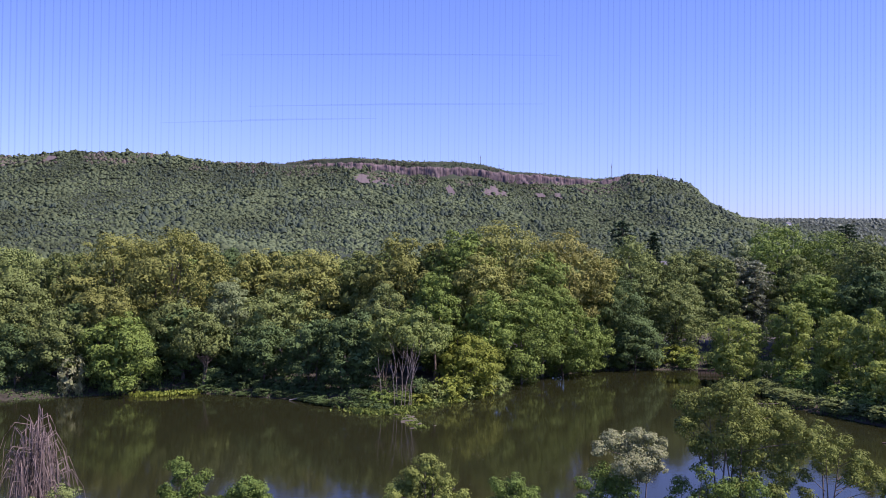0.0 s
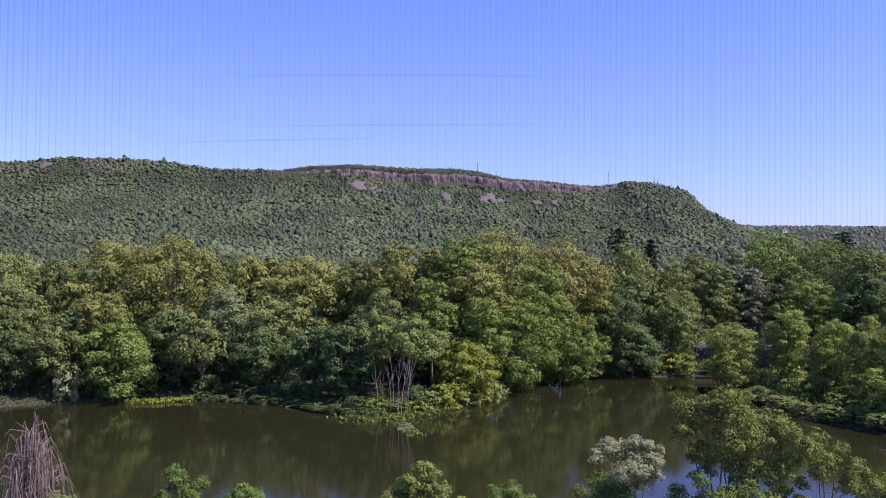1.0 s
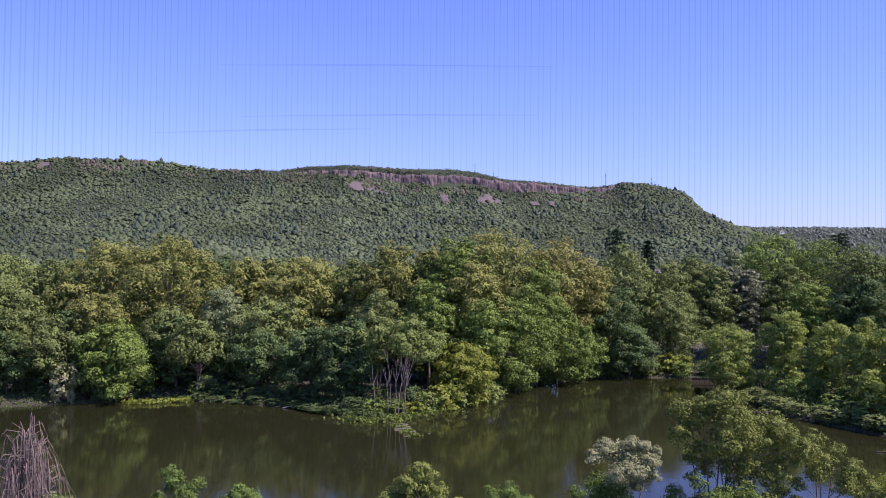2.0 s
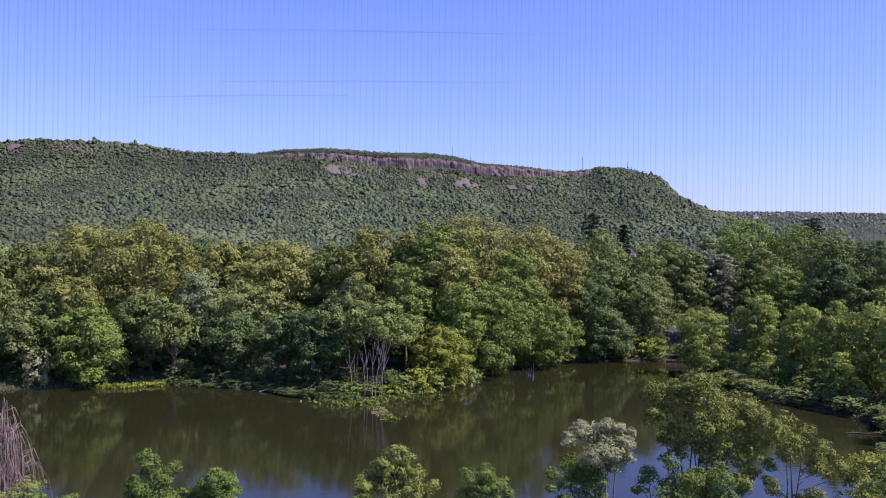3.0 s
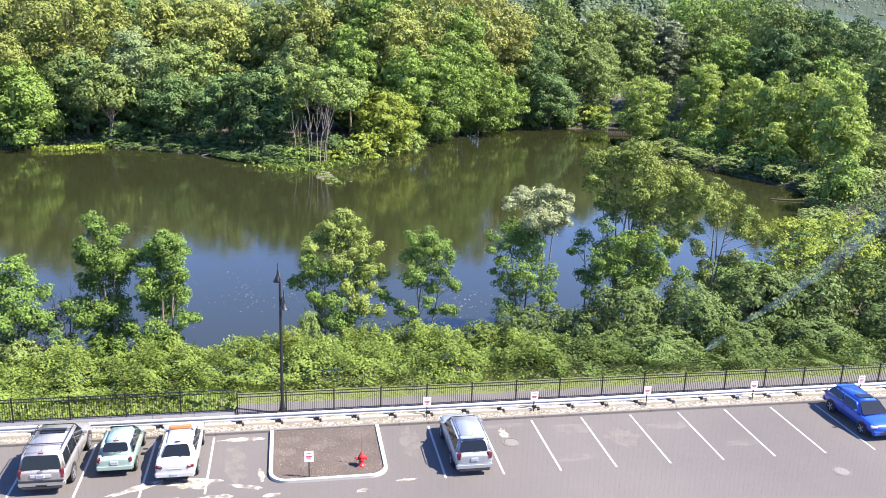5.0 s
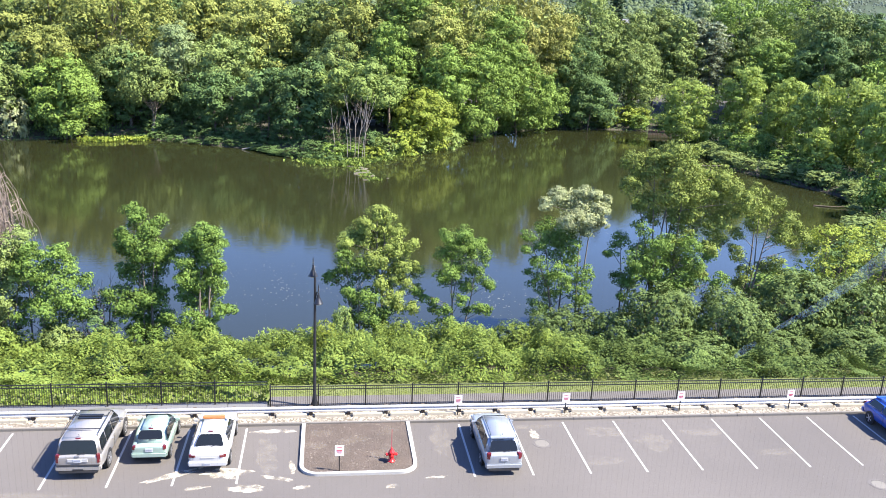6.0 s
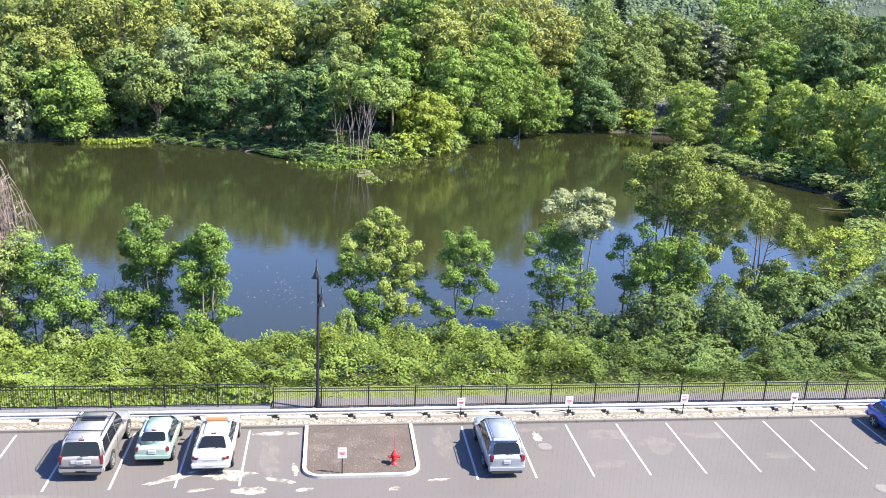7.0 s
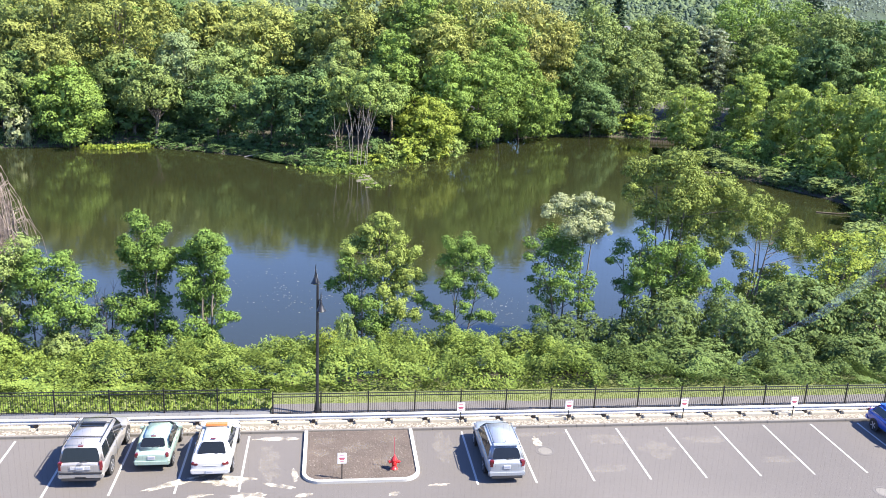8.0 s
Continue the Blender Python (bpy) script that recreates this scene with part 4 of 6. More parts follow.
def lobed(rng, height, width, foot, count, leaf, loose=0.0):
    """A crown of rounded lobes at the ends of the limbs, each covered with small leafy clumps: leaves, and the lobes' middles."""
    rise, base, reach = (1 - foot) * height, foot * height, width / 2
    n = max(8, int(7 + rise * width / 13))
    lobes = [(0.0, 0.0, base + rise * 0.5, min(reach, rise / 2) * 0.62)]
    for i in range(n):
        k = (i + rng.uniform(0.1, 0.9)) / n
        belly = math.sqrt(max(0.06, 1 - abs((k - 0.42) / 0.62) ** 2.2))
        r = min(reach * 0.5, rise * 0.32) * rng.uniform(0.42, 1.0) * (0.6 + 0.45 * belly) * (1 - 0.3 * loose)
        q = max(0.0, reach * belly * rng.uniform(0.7, 1.3) - r) * rng.uniform(0.6, 1.0)
        a = i * 2.4 + rng.uniform(-0.45, 0.45)
        lobes.append((q * math.cos(a), q * math.sin(a), base + 0.7 * r + k * (rise - 1.55 * r), r))
    lobes = np.array(lobes)
    at, size, way = [], [], []
    for i, (lx, ly, lz, r) in enumerate(lobes):
        m = int(7 + 3.4 * r)
        u = rng.normal(size=(m, 3)) + (0, 0, 0.25)
        u /= np.linalg.norm(u, axis=1, keepdims=True)
        c = np.array((lx, ly, lz)) + u * r * rng.uniform(0.7, 1.12, (m, 1)) * (1, 1, 0.86)
        for j, other in enumerate(lobes):
            if j != i:
                free = np.linalg.norm((c - other[:3]) / (1, 1, 0.86), axis=1) > other[3] * 0.8
                c, u = c[free], u[free]
        at.append(c)
        way.append(u)
        size.append(rng.uniform(0.6, 1.35, len(c)) * (0.45 + 0.22 * r))
    at, way, size = np.concatenate(at), np.concatenate(way), np.concatenate(size)
    which = rng.choice(len(at), count, p=size ** 2 / (size ** 2).sum())
    u = rng.normal(size=(count, 3)) + way[which] * 0.45 + (0, 0, 0.5)
    u /= np.linalg.norm(u, axis=1, keepdims=True)
    ragged = rng.uniform(0.7, 1.08, count) + (rng.uniform(0, 1, count) < 0.12) * rng.uniform(0, 0.5 + 0.5 * loose, count)
    c = at[which] + u * (size[which] * ragged)[:, None] * (1.15, 1.15, 0.72)
    outer = leaves(rng, c, u * 0.85 + way[which] * 0.25 + rng.normal(size=(count, 3)) * 0.2 + (0.08, 0, 0.12), leaf, True)
    # oversized inner leaves, added to block light and darken the crown
    n = count // 18
    deep = lobes[rng.choice(len(lobes), n, p=lobes[:, 3] ** 2 / (lobes[:, 3] ** 2).sum())]
    u = rng.normal(size=(n, 3))
    u /= np.linalg.norm(u, axis=1, keepdims=True)
    inner = leaves(rng, deep[:, :3] + u * deep[:, 3:] * rng.uniform(0.2, 0.72, (n, 1)), u + rng.normal(size=(n, 3)) * 0.3, leaf * 2.8, True)
    return join([outer, inner]), lobes


def skeleton_arrays(rng, height, width, mids, stems=1, thick=0.018, limbs=9, spread=0.12):
    out = []
    for s in range(stems):
        a = rng.uniform(0, 6.28)
        off = np.array([math.cos(a), math.sin(a), 0]) * (width * spread if stems > 1 else width * 0.02)
        path = [np.array([0, 0, -0.3]) + off * 0.3, np.array([0, 0, height * 0.18]) + off * 0.7, np.array([rng.normal() * 0.02 * height, rng.normal() * 0.02 * height, height * 0.5]) + off * 1.5,
                np.array([rng.normal() * 0.03 * height, rng.normal() * 0.03 * height, height * 0.88]) + off * 1.7]
        r = height * thick / (stems ** 0.4)
        out.append(tube_arrays(path, [r * 1.25, r, r * 0.6, r * 0.12], 7))
        for m in mids[rng.choice(len(mids), min(limbs, len(mids)), replace=False)]:
            k = rng.uniform(0.25, 0.75)
            base = path[1] + (path[2] - path[1]) * k
            tip = m[:3]
            if tip[2] < base[2]:
                base = path[0] + (path[1] - path[0]) * 0.8
            bend = base + (tip - base) * 0.5 + np.array([0, 0, -0.04 * height])
            out.append(tube_arrays([base, bend, tip], [r * 0.45, r * 0.28, r * 0.06], 5))
    return join(out)


def make_tree(name, seed, height, width, foot, puffs, count, leaf, kind, label, bark=None, stems=1, category="tree", group="", m=None, thick=0.018, limbs=9, spread=0.12, plain=False, wild=0.0):
    rng = np.random.default_rng(seed)
    t = root(name, m or pose(0, 0, 0), label, category, group)
    crown, mids = puffed(rng, height, width, foot, puffs, count, leaf, plain=plain, wild=wild) if puffs else lobed(rng, height, width, foot, count, leaf)
    raw("trunk", *skeleton_arrays(rng, height, width, mids, stems, thick, limbs, spread), bark or BARK, t, smooth=True)
    raw("crown", *crown, LEAF[kind], t)
    return t


def grown_tree(seed, x, y, height, width, foot, kind, loose=0.0, thick=0.011, bark=None, fine=0.36):
    """A tree of its own on the far side of the pond, lobed and leafed by its size."""
    rng = np.random.default_rng(seed)
    t = root("tree", pose(x, y, float(land(x, y)) - 0.1, 0, 0, rng.uniform(0, 360)), TREE_WORDS[kind], "tree", "trees round the pond")
    count = int(min(16000, 60 * width * height * (1 - 0.75 * foot)) * (1 - 0.4 * loose))
    crown, mids = lobed(rng, height, width, foot, count, fine, loose)
    raw("trunk", *skeleton_arrays(rng, height, width, mids, 1 + (seed % 3 == 0), thick, 12, 0.1), bark or BARK, t, smooth=True)
    raw("crown", *crown, LEAF[kind], t)
    return t


def make_pine(name, seed, height, width, count, label, m, kind="c"):
    rng = np.random.default_rng(seed)
    t = root(name, m, label, "conifer", "pines behind the pond")
    out = [tube_arrays([(0, 0, -0.3), (0, 0, height * 0.5), (0, 0, height)], [height * 0.016, height * 0.011, 0.03], 7)]
    at, ups = [], []
    for i in range(84):
        h = 0.18 + 0.81 * i / 84
        a = i * 2.4 + rng.uniform(-0.3, 0.3)
        reach = min(width * 1.5 * (1.03 - h) ** 0.62, 5.2) * rng.uniform(0.65, 1.1) + 0.2
        tip = np.array([reach * math.cos(a), reach * math.sin(a), h * height - 0.12 * reach])
        base = np.array([0, 0, h * height])
        out.append(tube_arrays([base, (base + tip) / 2 + (0, 0, 0.1), tip], [0.07, 0.05, 0.015], 4))
        n = max(70, int(count * (1.2 - h) / 34))
        k = rng.uniform(0.1, 1.03, n)[:, None]
        at.append(base + (tip - base) * k + rng.normal(size=(n, 3)) * np.array([0.3, 0.3, 0.12]) * (0.5 + reach * 0.22))
        ups.append(rng.normal(size=(n, 3)) * 0.5 + (0, 0, 0.8))
    raw("trunk", *join(out), BARK, t)
    raw("crown", *leaves(rng, np.concatenate(at), np.concatenate(ups), 0.55, True), LEAF[kind], t)
    return t


TREE_WORDS = {"y": "tall broadleaf tree in yellow-green spring leaf", "g": "broad tree in fresh green leaf", "d": "dense dark green tree", "o": "olive-green tree with thin foliage",
              "p": "pale silvery-green tree among darker ones", "m": "tree in light yellow-green leaf", "b": "bright green bushy tree", "l": "tree in bright lime-green leaf", "c": "dark green pine tree",
              "t": "spreading tree in pale tan-green spring leaf", "k": "pine tree with rusty grey-green needles", "i": "slender tree in pale leaf, brightened to look sunlit"}
PROTO = {}
PROTO["shrub"] = make_tree("shrub", 120, 4.0, 4.4, 0.0, 60, 7800, 0.15, "g", "leafy green shrub on the bank", category="shrub", group="shrubs on the bank", stems=3, thick=0.012, limbs=5, wild=-0.9, plain=True)
PROTO["shrub_b"] = make_tree("shrub", 121, 4.0, 4.4, 0.0, 54, 7500, 0.15, "g", "leafy green shrub on the bank", category="shrub", group="shrubs on the bank", stems=4, thick=0.012, wild=-0.9, plain=True)
PROTO["bush"] = make_tree("shrub", 122, 4.0, 4.4, 0.0, 24, 1100, 0.36, "g", "leafy shrub on the far shore", category="shrub", group="shrubs on the far shore", stems=2, thick=0.012, limbs=4, plain=True)
PROTO["far"] = make_tree("tree", 130, 20, 13, 0.1, 0, 2400, 0.7, "g", "tree in the woods behind the pond", group="woods behind the pond", plain=True, limbs=4)
PROTO["far_b"] = make_tree("tree", 131, 20, 13, 0.05, 0, 2400, 0.7, "g", "tree in the woods behind the pond", group="woods behind the pond", plain=True, limbs=4)
USED = set()
NATURAL = {"shrub": (4, 4.4), "shrub_b": (4, 4.4), "bush": (4, 4.4), "far": (20, 13), "far_b": (20, 13)}


def plant(proto, x, y, height, width, kind, turn, label="", z=None):
    """Puts a copy of a tree at a place on the ground, at its own height and spread and with its own leaf."""
    h0, w0 = NATURAL[proto]
    z = float(land(x, y)) - 0.1 if z is None else z
    m = pose(x, y, z, 0, 0, turn) @ Matrix.Diagonal((width / w0, width / w0, height / h0, 1))
    if proto in USED:
        ob = copy_thing(PROTO[proto], pose(0, 0, 0))
    else:
        ob = PROTO[proto]
        USED.add(proto)
    ob.matrix_basis = m
    for c in ob.children:
        if c.name.startswith("crown"):
            c.material_slots[0].link = "OBJECT"
            c.material_slots[0].material = LEAF[kind]
    if label:
        tagged(ob, label)
    return ob


# x, y, height, spread, where the crown begins, leaf
LEFT_SHORE = [
    (-64.4, 158, 18.8, 12.7, 0.4, "o"), (-71.4, 156, 21.0, 13.6, 0.3, "o"), (-43.4, 149, 14.0, 12.5, 0.04, "g"), (-54.3, 150, 13.9, 9.2, 0.2, "o"),
    (-47.8, 154, 17.4, 9.8, 0.5, "y"), (-30.3, 151.5, 13.6, 10.6, 0.4, "o"), (-27.3, 161, 19.0, 9.2, 0.36, "p"), (-18.3, 160, 16.6, 13.9, 0.34, "o"),
    # d trees: shade of the recess put into the leaf colour
    (-10.6, 147.5, 13.0, 9.3, 0.02, "d"), (-3.6, 143.5, 13.9, 10.4, 0.02, "d"), (-19.4, 152.5, 11.6, 10.8, 0.02, "d"), (-26.2, 156.5, 9.5, 8.4, 0.02, "d"), (-61.5, 150.5, 11.0, 9.5, 0.02, "d"), (-36.4, 158, 15.0, 9.5, 0.3, "o"),
]
POINT_SHORE = [
    # the l tree is lime so that it looks sunlit
    (5.8, 141, 14.6, 14.2, 0.5, "m"), (16.6, 146, 11.4, 10.3, 0.03, "l"), (20.7, 153, 18.1, 10.2, 0.25, "g"), (28.2, 160, 18.7, 13.9, 0.02, "g"),
    (39.1, 170, 16.5, 13.1, 0.03, "g"), (33.8, 169, 25.1, 13.0, 0.25, "g"), (53.1, 183, 19.5, 14.1, 0.03, "d"), (56.6, 180, 11.3, 12.1, 0.03, "d"),
    (69.4, 189, 18.2, 13.3, 0.05, "o"), (10.8, 152, 20.6, 9.2, 0.3, "g"), (1.6, 152, 18.0, 9.7, 0.3, "o"), (46.7, 178, 10.8, 10.7, 0.03, "g"),
]
CANOPY = [
    (-73.5, 176, 24.2, 17.7, 0.25, "o"), (-62.0, 173, 23.4, 14.5, 0.3, "o"), (-50.9, 173, 27.2, 16.8, 0.3, "y"), (-38.9, 169, 28.0, 18.7, 0.3, "y"),
    (-33.3, 192, 24.1, 11.6, 0.3, "d"), (-25.3, 177, 24.0, 10.7, 0.3, "y"), (-13.3, 173, 23.8, 17.4, 0.3, "y"), (-2.8, 172, 23.5, 10.9, 0.3, "o"),
    (4.2, 169, 27.1, 13.0, 0.25, "y"), (12.2, 170, 26.1, 10.8, 0.25, "y"), (17.1, 166, 28.5, 12.8, 0.25, "g"), (26.2, 174, 30.9, 18.1, 0.25, "y"),
]
RIGHT_CANOPY = [
    (20.1, 161, 24.0, 11.9, 0.2, "y"), (40.8, 178, 29.2, 16.1, 0.25, "t"), (49.8, 184, 23.6, 10.5, 0.25, "y"), (59.2, 194, 28.4, 14.9, 0.2, "o"),
    (71.2, 197, 24.8, 13.2, 0.2, "o"), (85.4, 218, 26.2, 11.7, 0.2, "o"), (83.0, 198, 23.9, 10.0, 0.15, "o"), (102.7, 208, 31.8, 16.0, 0.25, "g"), (92.0, 206, 27.9, 9.0, 0.2, "p"),
    (115.0, 208, 30.3, 18.8, 0.2, "g"), (117.6, 192, 28.2, 15.4, 0.2, "o"), (102.2, 200, 23.7, 12.7, 0.2, "o"), (100.8, 186, 19.5, 13.7, 0.2, "g"),
    (108.2, 178, 21.6, 10.7, 0.3, "d"), (124.5, 190, 26.3, 15.3, 0.25, "d"),
]
PINES = [
    (61.4, 206, 33.8, 8.6, 0, "c"), (69.3, 206, 31.0, 3.9, 0, "c"), (123.1, 212, 33.5, 10.6, 0, "c"), 
    (89.2, 202, 24.7, 10.8, 0, "k"), (92.1, 199, 24.0, 10.0, 0, "k"), (120.1, 200, 26.3, 9.4, 0, "c"),
]
# x, y, height, spread, leaf
RIGHT_TREES = [
    (69.8, 158, 14.0, 13.3, "i"), (78.9, 155, 15.2, 10.9, "i"), (82.8, 145, 13.7, 12.2, "i"),
    (83.3, 135, 14.8, 11.4, "i"), (86.0, 128, 14.8, 9.0, "i"), (84.5, 118, 16.2, 10.0, "i"), 
    (126.8, 175, 24.6, 14.8, "d"),
    (77.5, 125, 7.6, 6.0, "i"), (71.5, 98, 6.9, 6.9, "g"),
]
dice = random.Random(7)
for n, rows in enumerate((LEFT_SHORE, POINT_SHORE, CANOPY, RIGHT_CANOPY)):
    for i, (x, y, h, w, foot, kind) in enumerate(rows):
        grown_tree(1000 + 40 * n + i, x, y, h, w * (1.12 if n < 2 else 1.25), foot, kind, 0.35 if kind in "op" else 0.15, fine=0.34 if n < 2 else 0.38)
for i, (x, y, h, w, kind) in enumerate(RIGHT_TREES):
    grown_tree(1200 + i, x, y, h, w * (0.95 if x > 68 and y < 160 else 1.1), 0.05, kind, 0.3, 0.012, PALE_BARK)
for i, (x, y, h, w, foot, kind) in enumerate(PINES):
    make_pine("pine_tree", 140 + i, h - 1.0, w * 0.9, 3600, TREE_WORDS[kind], pose(x, y, float(land(x, y)), 0, 0, 40 * i), kind)

# woods filling in behind the first rows
for i in range(80):
    x, y = dice.uniform(-150, 200), dice.uniform(178, 330)
    if abs(x) > 25 + y * 0.62 or from_pond(x, y) < 8 or (x > 40 and y < 218):
        continue
    plant("far" if i % 2 else "far_b", x, y, dice.uniform(20, 24.5), dice.uniform(11, 15), dice.choice("yygoodd"), dice.uniform(0, 360))
for i in range(64):
    x, y = dice.uniform(-88, 60), dice.uniform(153, 185)
    if from_pond(x, y) > 5:
        plant("far" if i % 2 else "far_b", x, y, dice.uniform(6, 15), dice.uniform(8, 12), dice.choice("dodgd"), dice.uniform(0, 360))
for i in range(26):
    x, y = dice.uniform(96, 150), dice.uniform(95, 190)
    if from_pond(x, y) > 6 and x > 106 - max(0, y - 160) * 0.5:
        plant("far" if i % 2 else "far_b", x, y, dice.uniform(12, 19), dice.uniform(8, 12), dice.choice("ggdod"), dice.uniform(0, 360))
for i in range(46):
    y = dice.uniform(330, 520)
    plant("far" if i % 2 else "far_b", dice.uniform(-0.46, 0.72) * y, y, dice.uniform(20, 27), dice.uniform(12, 17), dice.choice("ogodp"), dice.uniform(0, 360), "tree in the valley woods")
# low growth along the far shore
for i in range(120):
    k = dice.uniform(0, 1)
    j = 6 + int(k * 18)
    (ax, ay), (bx, by) = POND[j], POND[j + 1]
    u = dice.uniform(0, 1)
    x, y = ax + (bx - ax) * u, ay + (by - ay) * u
    for step in range(12):
        if from_pond(x, y) < 1.6:
            y += 0.5
            x += 0.35 if x > 45 else 0
    if -34 < x < 3 or -60 < x < -50:
        continue
    plant("bush", x, y, dice.uniform(1.6, 4.0) * (0.55 if x > 60 and y < 176 else 1), dice.uniform(3, 5.5), "o" if x > 60 and y < 176 else dice.choice("gdgod"), dice.uniform(0, 360))
for x, y, h, w in ((60.5, 181.5, 3.4, 5.5), (65, 183.5, 4.2, 6.5), (70, 184.5, 3.6, 5.5)):
    plant("bush", x, y, h, w, "l", 50 * x, "rounded lime-green shrub at the head of the cove")

# dark leaf stands in for the shade under the far trees
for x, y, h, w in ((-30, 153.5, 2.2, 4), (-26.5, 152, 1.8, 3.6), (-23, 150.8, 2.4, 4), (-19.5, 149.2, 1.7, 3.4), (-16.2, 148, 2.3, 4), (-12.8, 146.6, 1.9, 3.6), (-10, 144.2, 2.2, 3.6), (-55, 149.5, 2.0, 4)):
    plant("bush", x, y, h, w, "d", 37 * x, "low shrub under the far trees, leaf darkened to stand for shade")
# bright m and l leaf puts the sun on the point into colour
for x, y, h, w, kind in ((-2.2, 136, 2.0, 3.6, "d"), (0.6, 134, 2.2, 3.6, "g"), (9.5, 138.5, 3.6, 5.0, "m"), (12.5, 141, 4.6, 5.5, "l"), (15.2, 143, 4.0, 5.0, "m"), (18, 146, 5.0, 5.5, "l"), (20.5, 148.5, 4.0, 5.0, "m"), (7.0, 136.5, 2.2, 4.0, "l"), (23.0, 152.5, 3.0, 4.5, "m")):
    plant("bush", x, y, h, w, kind, 53 * x, "leafy shrub on the point, light and shade put in its leaf tone")
# a darkened row imitates the shaded edge of the shore
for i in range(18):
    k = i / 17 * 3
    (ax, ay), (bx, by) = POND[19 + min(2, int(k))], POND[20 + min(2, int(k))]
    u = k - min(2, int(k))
    plant("bush", ax + (bx - ax) * u, ay + (by - ay) * u + 1.0, 0.9 + 0.4 * math.sin(i * 2.1), 3.2, "d", 47 * i, "low shrub overhanging the water, leaf darkened for shade")
plant("bush", -51.2, 147.6, 6.6, 4.4, "w", 30, "silvery half-bare shrub on the far shore")
for i in range(34):
    x, y = dice.uniform(70, 100), dice.uniform(98, 152)
    if from_pond(x, y) > 1.5:
        plant("bush", x, y, dice.uniform(2.0, 4.6), dice.uniform(3.5, 6), dice.choice("gmgo"), dice.uniform(0, 360))

# ---- trees on the near bank ----
def bank_tree(name, seed, x, y, top, width, foot, puffs, count, leaf, kind, label, stems=1, bark=None, thick=0.013, limbs=9, spread=0.12):
    z = float(land(x, y))
    return make_tree(name, seed, top - z, width, foot, puffs, count, leaf, kind, label, bark, stems, "tree", "trees on the near bank", pose(x, y, z), thick, limbs, spread)


VINE_TREE = [
    (-12.1, 7.1, 0.5), (-11.8, 6.5, 0.6), (-10.6, 6.5, 0.4), (-11.1, 6.0, 0.6), (-12.5, 6.1, 0.3), (-12.3, 5.4, 0.5), (-11.4, 5.2, 0.8), (-10.6, 5.1, 0.6), (-12.8, 4.9, 0.3),
    (-11.9, 4.3, 0.7), (-10.9, 3.9, 0.8), (-12.5, 3.2, 0.7), (-11.4, 2.8, 0.8), (-10.4, 4.1, 0.5), (-13.2, 2.0, 0.7), (-12.4, 1.6, 0.9), (-11.3, 1.4, 0.9), (-10.6, 2.0, 0.5),
    (-12.9, 0.7, 0.5), (-11.9, 0.3, 0.9), (-11.0, -0.3, 0.8), (-12.3, -0.9, 0.6), (-11.5, -1.5, 0.7), (-10.3, 0.3, 0.5),
]
COLUMN_TREE = [
    (-7.8, 6.0, 0.7), (-7.1, 5.9, 0.6), (-8.5, 5.6, 0.5), (-6.8, 5.3, 0.4), (-8.0, 5.0, 0.8), (-7.1, 4.8, 0.6), (-9.0, 4.9, 0.5), (-9.7, 5.0, 0.4), (-8.9, 4.0, 0.6),
    (-7.8, 4.0, 0.8), (-6.8, 3.8, 0.4), (-8.6, 3.3, 0.6), (-7.3, 3.1, 0.6), (-8.2, 2.5, 0.8), (-7.0, 2.3, 0.6), (-9.1, 2.3, 0.5), (-8.8, 1.5, 0.7), (-7.7, 1.3, 0.9),
    (-6.8, 0.9, 0.4), (-6.3, 0.7, 0.3), (-8.5, 0.4, 0.7), (-7.6, -0.2, 0.5), (-9.4, -0.2, 0.5), (-8.4, -1.2, 0.6), (-7.5, -1.2, 0.5), (-9.1, -1.4, 0.5),
]
LOW_TREE = [
    (-18.0, 5.2, 0.5), (-16.4, 4.9, 0.5), (-17.6, 4.3, 0.8), (-16.6, 3.8, 0.8), (-18.3, 4.0, 0.6), (-15.8, 3.2, 0.5), (-17.3, 3.1, 0.8), (-18.2, 2.7, 0.7), (-16.4, 2.5, 0.8),
    (-15.0, 2.9, 0.5), (-15.6, 2.1, 0.7), (-14.9, 1.6, 0.5), (-17.1, 1.6, 0.8), (-18.0, 1.4, 0.6), (-16.3, 0.8, 0.7), (-18.7, 0.6, 0.4), (-17.4, -0.1, 0.5), (-16.8, -0.3, 0.5),
    (-15.3, 0.6, 0.5),
]
FRONT_TREE = [
    (-19.0, 5.5, 0.8), (-19.7, 5.0, 0.9), (-18.6, 4.6, 0.6), (-19.4, 3.9, 0.8), (-20.5, 4.8, 0.9), (-20.3, 3.4, 0.9), (-19.0, 3.0, 0.7), (-19.8, 2.1, 0.8), (-19.0, 1.3, 0.5),
    (-20.2, 0.8, 0.8), (-21.1, 2.3, 0.9), (-19.8, -0.3, 0.7),
]
MAPLE_TREE = [
    (3.9, 7.0, 0.3), (3.3, 7.2, 0.4), (2.4, 6.7, 0.4), (2.8, 6.2, 0.6), (3.7, 6.0, 0.6), (4.7, 6.0, 0.4), (1.7, 5.6, 0.6), (1.3, 5.4, 0.4), (2.5, 5.2, 0.7),
    (3.6, 5.1, 0.7), (4.5, 5.1, 0.6), (5.7, 5.3, 0.3), (5.3, 4.7, 0.4), (3.0, 4.3, 0.7), (4.2, 3.9, 0.7), (5.1, 3.7, 0.6), (6.1, 3.1, 0.4), (4.4, 2.9, 0.6),
    (5.2, 2.5, 0.6), (3.6, 2.5, 0.6), (4.4, 1.7, 0.6), (5.8, 1.1, 0.4), (4.8, 1.0, 0.4), (6.2, 1.7, 0.3),
]
